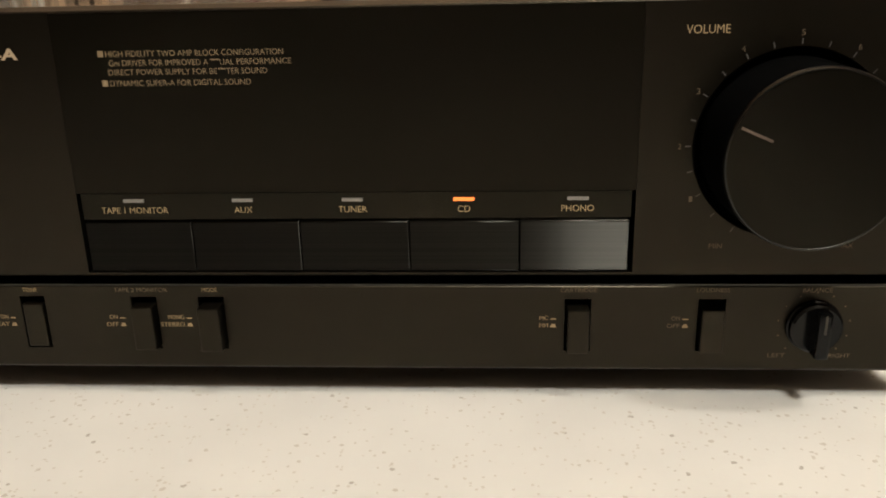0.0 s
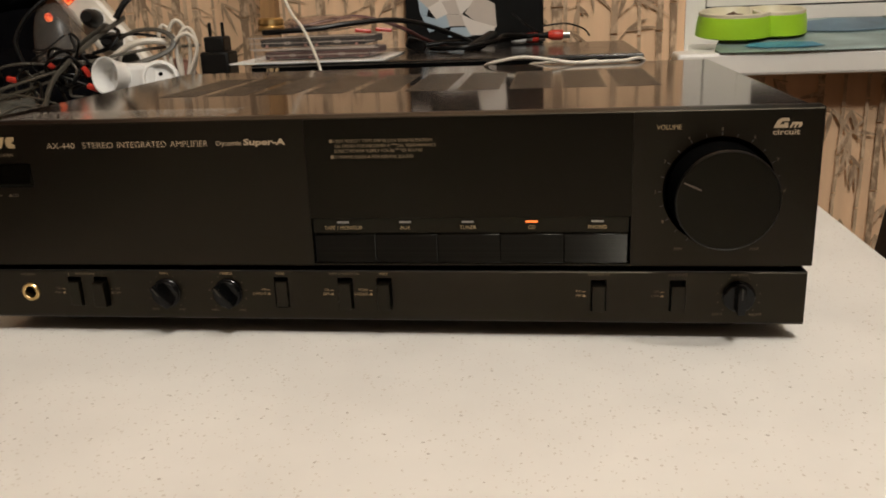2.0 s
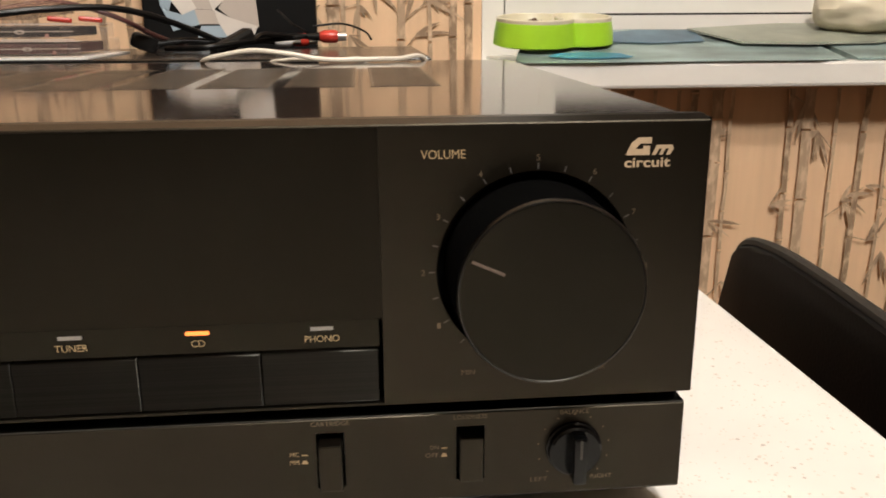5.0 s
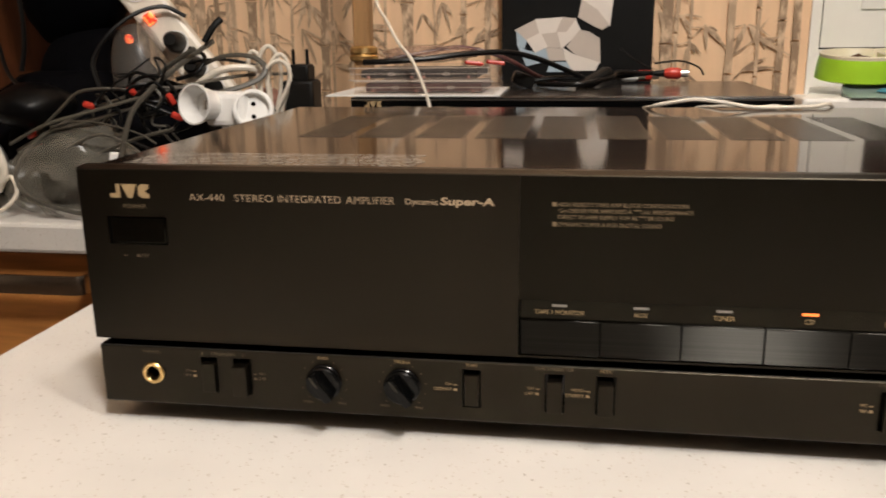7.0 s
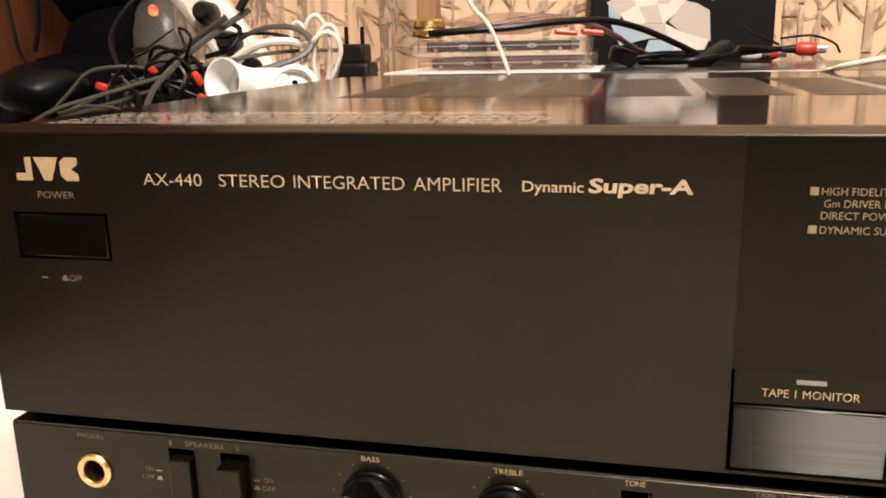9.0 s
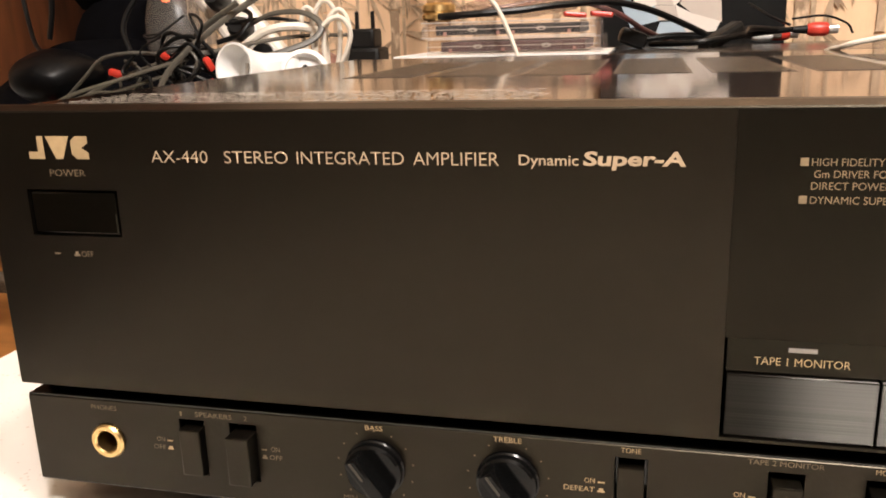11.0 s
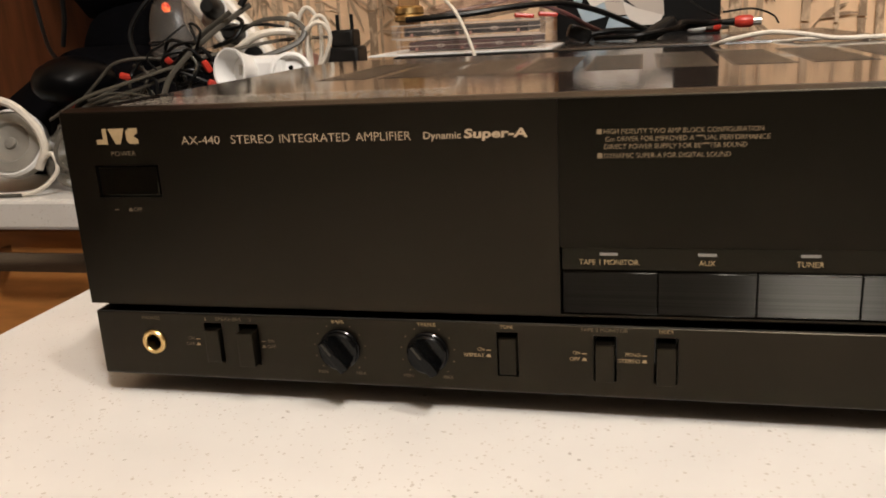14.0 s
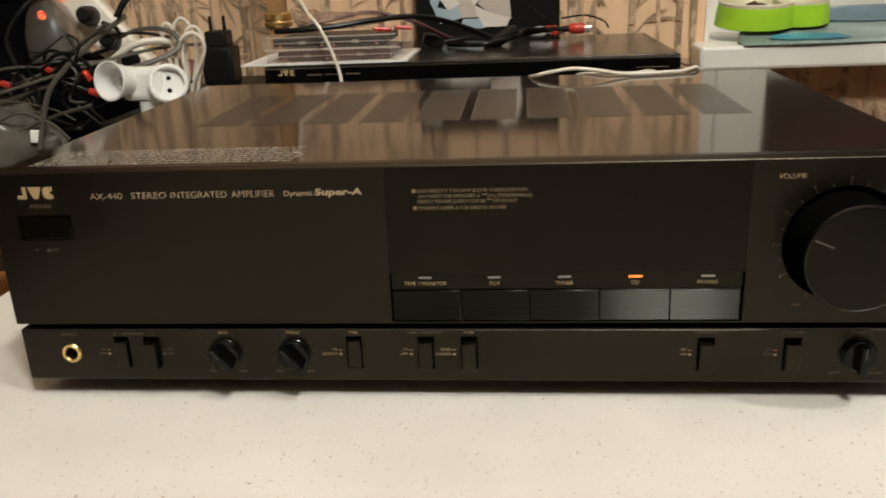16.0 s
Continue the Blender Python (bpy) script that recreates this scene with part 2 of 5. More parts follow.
# ---- building helpers ----
def link(name, bm, material, parent=None, label="", smooth=False):
    me = bpy.data.meshes.new(name)
    bmesh.ops.recalc_face_normals(bm, faces=bm.faces)
    bm.to_mesh(me)
    bm.free()
    me.materials.append(M[material])
    if smooth:
        areas = [f.area for f in me.polygons]
        wide = 6 * float(np.median(areas)) if len(areas) < 120 else 1e9
        me.polygons.foreach_set("use_smooth", [True] * len(areas))
        me.set_sharp_from_angle(angle=radians(35))
        for f in me.polygons:
            if f.area > wide:
                f.use_smooth = False
    ob = new(name, me)
    if parent:
        ob.parent = parent
    if label:
        ob["label"] = label
    return ob


def part(name, bm, material, parent, label="", smooth=False):
    return link(name, bm, material, parent, label, smooth)


def thing(name, at, label, category, group=""):
    ob = new(name)
    ob.empty_display_size = 0.02
    ob.location = at
    return tagged(ob, label, category, group)


def under(parent):
    """Where a thing stands: parts are given in world metres, and this takes them into the thing's own axes."""
    return Matrix.Translation(-parent.location)


def box(x0, x1, y0, y1, z0, z1, bevel=0.0, seg=2, bm=None, m=None):
    one = bmesh.new()
    bmesh.ops.create_cube(one, size=1.0, matrix=Matrix.LocRotScale(((x0 + x1) / 2, (y0 + y1) / 2, (z0 + z1) / 2), None, (x1 - x0, y1 - y0, z1 - z0)))
    if bevel:
        bmesh.ops.bevel(one, geom=one.edges[:], offset=bevel, segments=seg, affect="EDGES", profile=0.5)
    if m is not None:
        bmesh.ops.transform(one, matrix=m, verts=one.verts)
    return join(bm, one)


def join(bm, one):
    if bm is None:
        return one
    me = bpy.data.meshes.new("joined")
    one.to_mesh(me)
    one.free()
    bm.from_mesh(me)
    bpy.data.meshes.remove(me)
    return bm


def lathe(profile, m=None, seg=48, bm=None):
    """A turned body round its own z axis from (radius, height) pairs."""
    one = bmesh.new()
    rings = []
    for r, z in profile:
        if r < 1e-6:
            rings.append([one.verts.new((0, 0, z))])
        else:
            rings.append([one.verts.new((r * math.cos(2 * math.pi * i / seg), r * math.sin(2 * math.pi * i / seg), z)) for i in range(seg)])
    for a, b in zip(rings, rings[1:]):
        for i in range(seg):
            j = (i + 1) % seg
            if len(a) == 1 and len(b) == 1:
                continue
            if len(a) == 1:
                one.faces.new((a[0], b[i], b[j]))
            elif len(b) == 1:
                one.faces.new((a[i], a[j], b[0]))
            else:
                one.faces.new((a[i], a[j], b[j], b[i]))
    if m is not None:
        bmesh.ops.transform(one, matrix=m, verts=one.verts)
    return join(bm, one)


OUT = Matrix.Rotation(radians(90), 4, "X")      # turns a lathe's axis towards the viewer, -y


def smooth_line(points, steps=8):
    pts = [Vector(p) for p in points]
    pts = [2 * pts[0] - pts[1]] + pts + [2 * pts[-1] - pts[-2]]
    out = []
    for i in range(1, len(pts) - 2):
        a, b, c, d = pts[i - 1:i + 3]
        for k in range(steps):
            t = k / steps
            out.append(0.5 * (2 * b + (c - a) * t + (2 * a - 5 * b + 4 * c - d) * t * t + (3 * b - a - 3 * c + d) * t ** 3))
    out.append(pts[-2])
    return out


def tube(points, r, seg=8, steps=8, bm=None, flat=1.0):
    line = smooth_line(points, steps)
    one = bmesh.new()
    rings, side = [], None
    for i, p in enumerate(line):
        d = (line[min(i + 1, len(line) - 1)] - line[max(i - 1, 0)]).normalized()
        if side is None:
            side = d.orthogonal().normalized()
        side = (side - d * side.dot(d)).normalized()
        up = d.cross(side)
        rings.append([one.verts.new(p + r * (math.cos(2 * math.pi * k / seg) * side + flat * math.sin(2 * math.pi * k / seg) * up)) for k in range(seg)])
    for a, b in zip(rings, rings[1:]):
        for k in range(seg):
            one.faces.new((a[k], a[(k + 1) % seg], b[(k + 1) % seg], b[k]))
    one.faces.new(rings[0][::-1])
    one.faces.new(rings[-1])
    return join(bm, one)


def poly(points, thick, m=None, bm=None):
    """A flat outline in x, z, drawn out to -y by thick."""
    one = bmesh.new()
    vs = [one.verts.new((x, 0, z)) for x, z in points]
    f = one.faces.new(vs)
    ext = bmesh.ops.extrude_face_region(one, geom=[f])
    bmesh.ops.translate(one, vec=(0, -thick, 0), verts=[v for v in ext["geom"] if isinstance(v, bmesh.types.BMVert)])
    if m is not None:
        bmesh.ops.transform(one, matrix=m, verts=one.verts)
    return join(bm, one)


def plate(x0, x1, z0, z1, y, depth, holes=(), rounds=(), bm=None):
    """An upright plate facing -y, cut through by rectangles (x0, x1, z0, z1) and by circles (x, z, r), with the walls of the cuts."""
    one = bmesh.new()
    cuts = list(holes) + [(x - r * 1.25, x + r * 1.25, z - r * 1.25, z + r * 1.25) for x, z, r in rounds]
    xs = sorted({x0, x1, *[c for h in cuts for c in h[:2]]})
    zs = sorted({z0, z1, *[c for h in cuts for c in h[2:]]})

    def quad(*co):
        one.faces.new([one.verts.new(c) for c in co])
    for a, b in zip(xs, xs[1:]):
        for c, d in zip(zs, zs[1:]):
            mx, mz = (a + b) / 2, (c + d) / 2
            if any(h[0] < mx < h[1] and h[2] < mz < h[3] for h in cuts):
                continue
            quad((a, y, c), (b, y, c), (b, y, d), (a, y, d))
    for a, b, c, d in [(x0, x1, z0, z1), *holes]:
        for p, q in (((a, c), (b, c)), ((b, c), (b, d)), ((b, d), (a, d)), ((a, d), (a, c))):
            quad((p[0], y, p[1]), (q[0], y, q[1]), (q[0], y + depth, q[1]), (p[0], y + depth, p[1]))
    for x, z, r in rounds:
        n, h = 64, r * 1.25
        ring, square = [], []
        for i in range(n):
            a = 2 * math.pi * i / n
            ca, sa = math.cos(a), math.sin(a)
            k = h / max(abs(ca), abs(sa))
            ring.append((x + r * ca, z + r * sa))
            square.append((x + k * ca, z + k * sa))
        for i in range(n):
            j = (i + 1) % n
            quad((square[i][0], y, square[i][1]), (square[j][0], y, square[j][1]), (ring[j][0], y, ring[j][1]), (ring[i][0], y, ring[i][1]))
            quad((ring[i][0], y, ring[i][1]), (ring[j][0], y, ring[j][1]), (ring[j][0], y + depth, ring[j][1]), (ring[i][0], y + depth, ring[i][1]))
    bmesh.ops.remove_doubles(one, verts=one.verts, dist=1e-6)
    return join(bm, one)


def lettering(text, x0, x1, z0, z1, y, material, parent, name="lettering", bold=0.0, lean=0.0):
    """Raised print in the built-in font, fitted to the rectangle on a surface that faces -y."""
    cu = bpy.data.curves.new("print", "FONT")
    cu.body, cu.resolution_u, cu.offset, cu.shear = text, 3, bold, lean
    tmp = new("print", cu)
    me = bpy.data.meshes.new_from_object(tmp.evaluated_get(bpy.context.evaluated_depsgraph_get()))
    bpy.data.objects.remove(tmp)
    bpy.data.curves.remove(cu)
    co = np.zeros(len(me.vertices) * 3)
    me.vertices.foreach_get("co", co)
    co = co.reshape(-1, 3)
    lo, hi = co.min(0), co.max(0)
    u = (co - lo) / np.maximum(hi - lo, 1e-6)
    out = np.stack([x0 + u[:, 0] * (x1 - x0), np.full(len(co), y), z0 + u[:, 1] * (z1 - z0)], 1)
    me.vertices.foreach_set("co", out.ravel())
    me.materials.append(M[material])
    me.update()
    ob = new(name, me)
    ob.parent = parent
    return ob


def bars(rects, y, material, parent, name="print_bar"):
    bm = bmesh.new()
    for x0, x1, z0, z1 in rects:
        bm.faces.new([bm.verts.new(c) for c in ((x0, y, z0), (x1, y, z0), (x1, y, z1), (x0, y, z1))])
    return part(name, bm, material, parent)


# ---- the room ----
WALL = 0.765
room_floor = tagged(link("floor", box(-2.6, 2.4, -2.6, 0.95, -0.80, -0.75), "floor"), "brown laminate floor below the table", "floor", kind="structure")
ceiling = tagged(link("ceiling", box(-2.6, 2.4, -2.6, 0.95, 1.75, 1.80), "plaster"), "plain cream plaster ceiling of the kitchen", "ceiling", kind="structure")
# South and east walls are unseen; their brown dims bounce and panel reflections.
tagged(link("wall_south", box(-2.6, 2.4, -2.7, -2.6, -0.75, 1.75), "dimming_wall"), "plain unseen brown wall behind the viewer, dimming reflections", "wall", kind="structure")
tagged(link("wall_west", box(-2.7, -2.6, -2.6, 0.95, -0.75, 1.75), "plaster"), "plain cream side wall of the kitchen", "wall", kind="structure")
tagged(link("wall_east", box(2.4, 2.5, -2.6, 0.95, -0.75, 1.75), "dimming_wall"), "plain unseen brown side wall beyond the chair, dimming reflections", "wall", kind="structure")

WIN_X0, WIN_X1, WIN_Z0, WIN_Z1 = 0.486, 1.75, 0.088, 1.35
wall_north = tagged(link("wall_north", plate(-2.6, 2.4, -0.75, 1.75, WALL, 0.20, holes=[(WIN_X0, WIN_X1, WIN_Z0, WIN_Z1)]), "paper"),
                    "cream wallpaper with printed brown bamboo stalks and leaves", "wall", kind="structure")


LAYER = [0.0005]


def layer():
    """Each printed shape lies a hair over the one before."""
    LAYER[0] += 0.0000015
    return WALL - LAYER[0]


def stalk(bm, x, z0, z1, w, rng):
    """One printed bamboo stalk with its joints."""
    z = z0
    while z < z1:
        top = min(z + rng.uniform(0.05, 0.095), z1)
        d = rng.uniform(-0.0015, 0.0015)
        pts = [(x - w * 0.46, z + 0.0025), (x - w * 0.62, z + 0.0008), (x + w * 0.62, z + 0.0008), (x + w * 0.46, z + 0.0025),
               (x + w * 0.43 + d, (z + top) / 2), (x + w * 0.45 + d, top - 0.004), (x + w * 0.6 + d, top - 0.0015), (x - w * 0.6 + d, top - 0.0015),
               (x - w * 0.45 + d, top - 0.004), (x - w * 0.40 + d, (z + top) / 2)]
        y = layer()
        bm.faces.new([bm.verts.new((px, y, pz)) for px, pz in pts])
        z = top
        x += d


def leaf(bm, x, z, a, length, w):
    ca, sa = math.cos(a), math.sin(a)
    y = layer()
    pts = []
    for u, v in ((0, 0.08), (0.2, 0.36), (0.42, 0.5), (0.7, 0.36), (1, 0), (0.7, -0.25), (0.4, -0.40), (0.2, -0.3), (0, -0.08)):
        pts.append((x + length * u * ca - w * v * sa, z + length * u * sa + w * v * ca - 0.12 * length * u * u))
    bm.faces.new([bm.verts.new((px, y, pz)) for px, pz in pts])


def wallpaper_print():
    rng = random.Random(5)
    dark, pale = bmesh.new(), bmesh.new()
    stalks = [(-0.405, 12), (-0.39, 8), (-0.372, 15), (-0.352, 7), (-0.335, 12), (-0.318, 16), (-0.300, 8), (-0.283, 13), (-0.262, 8), (-0.250, 6),
              (-0.235, 9), (-0.215, 14), (-0.200, 6), (-0.186, 10), (-0.160, 4), (-0.119, 12), (-0.100, 4), (-0.060, 4), (-0.034, 4), (-0.002, 16),
              (0.030, 3), (0.070, 8), (0.096, 8), (0.115, 4), (0.150, 9), (0.19, 5), (0.23, 9), (0.27, 6), (0.304, 4), (0.319, 15), (0.331, 6), (0.348, 4),
              (0.397, 10), (0.432, 5), (0.452, 9), (0.472, 10)]
    low = [(0.50, 8), (0.545, 5), (0.585, 12), (0.62, 4), (0.66, 9), (0.69, 5), (0.72, 5), (0.74, 9), (0.772, 16), (0.79, 5), (0.865, 8), (0.888, 15), (0.92, 5),
           (0.955, 9), (0.99, 5), (1.03, 12), (1.08, 6), (1.13, 10), (1.2, 6), (1.27, 12), (1.35, 8), (1.45, 10)]
    k = -0.45
    while k > -1.2:
        stalks.append((k, rng.choice((5, 8, 12))))
        k -= rng.uniform(0.02, 0.04)
    for x, w in stalks + low:
        beside = x > WIN_X0 - 0.012
        top = 0.058 if beside else 1.2
        dense = -0.41 < x < -0.18
        stalk(dark if w > 7 and rng.random() < 0.75 else pale, x, -0.6, top, w / 1000, rng)
        for _ in range(5 if beside else 9 if not dense else 3):
            z = rng.uniform(-0.35, top) if beside else rng.uniform(0.02, 0.42)
            side = rng.choice((-1, 1))
            bx, bz = x + side * rng.uniform(0.010, 0.028), z + rng.uniform(-0.01, 0.025)
            if (beside and bz > 0.056) or (not beside and bx > WIN_X0 - 0.035):
                continue
            tw = Vector((bx - x, bz - z))
            nrm = Vector((-tw.y, tw.x)).normalized() * 0.0007
            y = layer()
            dark.faces.new([dark.verts.new((a, y, b)) for a, b in ((x + nrm.x, z + nrm.y), (x - nrm.x, z - nrm.y), (bx - nrm.x, bz - nrm.y), (bx + nrm.x, bz + nrm.y))])
            base = rng.uniform(-100, -60) if rng.random() < 0.6 else rng.uniform(-30, 60)
            for _k in range(rng.randint(2, 5)):
                a = math.radians(base + rng.uniform(-38, 38))
                if beside and bz + 0.035 * math.sin(a) > 0.056:
                    continue
                leaf(dark if rng.random() < 0.55 else pale, bx, bz, a, rng.uniform(0.014, 0.046), rng.uniform(0.003, 0.0070))
    a = part("bamboo_print", dark, "ink", wall_north, "brown printed bamboo stalks and leaves")
    b = part("bamboo_print", pale, "ink2", wall_north, "pale printed bamboo stalks")
    for o in (a, b):
        o["kind"] = "stuff"


wallpaper_print()


def build_window():
    win = tagged(new("window_1"), "white plastic window frame with a dark night pane", "window", kind="structure")
    y = 0.90
    x0, x1, z0, z1 = WIN_X0, WIN_X1, WIN_Z0, WIN_Z1
    part("window_reveal", box(x0, x0 + 0.005, WALL - 0.003, y, z0 + 0.004, z1), "white_pvc", win)
    part("window_frame", plate(x0 + 0.005, x1, z0 + 0.004, z1, y, 0.05, holes=[(0.534, x1 - 0.05, 0.142, z1 - 0.05)]), "white_pvc", win)
    sash = part("sash", plate(0.5365, x1 - 0.0525, 0.1445, z1 - 0.0525, y + 0.004, 0.04, holes=[(0.606, x1 - 0.12, 0.207, z1 - 0.12)]), "white_pvc", win)
    part("glazing_bead", plate(0.584, x1 - 0.10, 0.194, z1 - 0.10, y + 0.0015, 0.003, holes=[(0.606, x1 - 0.12, 0.207, z1 - 0.12)]), "white_pvc", sash)
    part("gasket", plate(0.533, x1 - 0.049, 0.141, z1 - 0.049, y + 0.012, 0.02, holes=[(0.544, x1 - 0.06, 0.152, z1 - 0.06)]), "black_plastic", win)
    part("pane", box(0.599, x1 - 0.115, y + 0.024, y + 0.028, 0.200, z1 - 0.115), "pane", sash)
    return win


build_window()
sill = tagged(link("window_sill", box(0.470, 1.80, 0.705, 0.90, 0.063, 0.092, bevel=0.004), "white_pvc", smooth=True),
              "glossy white plastic window sill over the wallpaper", "window sill", kind="structure")

# ---- counter, cabinets and table ----
COUNTER_Y = 0.385
counter = tagged(link("countertop", box(-1.9, 0.44, COUNTER_Y, WALL - 0.002, -0.032, -0.002, bevel=0.004), "quartz", smooth=True),
                 "white speckled stone countertop on wooden cabinets", "countertop")


def bow_handle(x0, x1, y0, y1, z0, z1, thick=0.004, r=0.010):
    """A flat bar bent back at both ends to the drawer front."""
    def side(inset):
        k = max(r - inset, 0.003)
        pts = [(x0 + inset, y1)]
        for cx, a0 in ((x0 + inset + k, 180), (x1 - inset - k, 270)):
            for i in range(7):
                a = radians(a0 + 15 * i)
                pts.append((cx + k * math.cos(a), y0 + inset + k + k * math.sin(a)))
        return pts + [(x1 - inset, y1)]
    one = bmesh.new()
    outer, inner = side(0.0), side(thick)
    rings = [[[one.verts.new((x, y, z)) for x, y in line] for line in (outer, inner)] for z in (z0, z1)]
    for i in range(len(outer) - 1):
        (a, b), (c, d) = rings
        for p, q in ((a, c), (b, d), (a, b), (c, d)):
            one.faces.new((p[i], p[i + 1], q[i + 1], q[i]))
    for i in (0, len(outer) - 1):
        (a, b), (c, d) = rings
        one.faces.new((a[i], b[i], d[i], c[i]))
    bmesh.ops.recalc_face_normals(one, faces=one.faces)
    bmesh.ops.bevel(one, geom=[e for e in one.edges if e.calc_face_angle(0) > 1.2], offset=0.0008, segments=2, affect="EDGES", profile=0.5)
    return one


def build_base_cabinet(x0, x1, h0, h1):
    t = thing("base_cabinet", ((x0 + x1) / 2, 0.6, -0.75), "orange-brown wooden base cabinet with a steel bow handle", "cabinet", "kitchen base cabinets")
    m = under(t)
    y = COUNTER_Y + 0.022
    part("body", box(x0, x1, y + 0.02, WALL - 0.004, -0.75, -0.034, m=m), "wood", t)
    d = part("drawer_front", box(x0 + 0.002, x1 - 0.002, y, y + 0.019, -0.215, -0.0375, 0.0015, m=m), "wood", t)
    part("door", box(x0 + 0.002, x1 - 0.002, y, y + 0.019, -0.74, -0.219, 0.0015, m=m), "wood", t)
    hb = bow_handle(h0, h1, 0.378, y + 0.001, -0.0715, -0.0525)
    bmesh.ops.transform(hb, matrix=m, verts=hb.verts)
    part("handle", hb, "handle", d, "brushed steel bow handle", True)


build_base_cabinet(-1.30, -0.72, -1.10, -0.95)
build_base_cabinet(-0.718, -0.215, -0.402, -0.252)
build_base_cabinet(-0.213, 0.43, 0.03, 0.18)

tall = thing("tall_cabinet", (-0.75, 0.7, -0.002), "brown wooden wall panel at the end of the counter, darkened for shade", "cabinet")
part("side_panel", box(-1.1, -0.375, 0.70, WALL - 0.004, -0.002, 0.95, 0.002, m=under(tall)), "wood_v", tall)


def build_table():
    t = thing("table", (0.212, 0.0, -0.75), "white speckled stone table with plain dark legs", "table")
    m = under(t)
    part("tabletop", box(-0.104, 0.527, -0.58, COUNTER_Y - 0.002, -0.030, 0.0, 0.003, m=m), "quartz", t, "white speckled stone top", True)
    for x in (-0.07, 0.46):
        for y in (-0.53, 0.30):
            part("leg", box(x, x + 0.035, y, y + 0.035, -0.75, -0.0305, 0.002, m=m), "black_plastic", t)


build_table()


def build_chair():
    t = thing("dining_chair", (0.78, 0.05, -0.75), "black padded chair with a thin backrest beside the table", "chair")
    m = under(t)
    b = bmesh.new()
    # backrest: an upright padded slab whose upper edge slopes away from the table's end
    prof = [(0.300, -0.40), (0.270, -0.035), (0.252, 0.005), (0.244, 0.0115), (0.228, 0.0160), (0.20, 0.0178), (0.165, 0.0168), (0.12, 0.0138), (-0.05, 0.000), (-0.20, -0.020), (-0.215, -0.05), (-0.20, -0.40)]
    xo = lambda z: 0.560 + 0.05 * (0.02 - z)
    ring0 = [b.verts.new((xo(z) + 0.017, y, z)) for y, z in prof]
    ring1 = [b.verts.new((xo(z) + 0.003, y, z)) for y, z in prof]
    b.faces.new(ring0)
    b.faces.new(ring1[::-1])
    for i in range(len(prof)):
        j = (i + 1) % len(prof)
        b.faces.new((ring0[i], ring0[j], ring1[j], ring1[i]))
    bmesh.ops.bevel(b, geom=b.edges[:], offset=0.003, segments=2, affect="EDGES", profile=0.5)
    bmesh.ops.transform(b, matrix=m, verts=b.verts)
    back = part("backrest", b, "chair", t, "black leatherette backrest", True)
    # Paler tube along the backrest's upper edge.
    part("top_edge", tube([(xo(z) + 0.0100, y, z + 0.0008) for y, z in prof[2:11]], 0.0035, bm=None), "chair_top", back).matrix_basis = m
    part("seat", box(0.60, 1.02, -0.20, 0.24, -0.33, -0.27, 0.015, m=m), "chair", t, "", True)
    for x in (0.61, 0.98):
        for y in (-0.18, 0.19):
            part("leg", box(x, x + 0.03, y, y + 0.03, -0.75, -0.329, 0.003, m=m), "chair", t)


build_chair()

def build_ceiling_lamp(place):
    t = thing("ceiling_lamp", (place[0], place[1], 1.75), "ceiling lamp with a lit warm glass shade", "lamp", "ceiling lamps")
    drop = place[2] - 1.75
    part("canopy", lathe([(0, 0), (0.07, 0), (0.07, -0.02), (0.012, -0.03), (0.012, drop + 0.16), (0, drop + 0.16)]), "steel", t, "", True)
    part("shade", lathe([(0.02, drop + 0.19), (0.08, drop + 0.17), (0.12, drop + 0.13), (0.116, drop + 0.128), (0.076, drop + 0.165), (0.02, drop + 0.182)]), "lampglass", t, "", True)


build_ceiling_lamp(LAMP)
build_ceiling_lamp(SIDE_LAMP)

# ---- the amplifier ----
AW, AD = 0.4378, 0.285
ZTOP, ZMID, ZGAP, ZBOT = 0.1176, 0.0402, 0.0368, 0.0092
ZEDGE, RISE = 0.1162, 0.0006


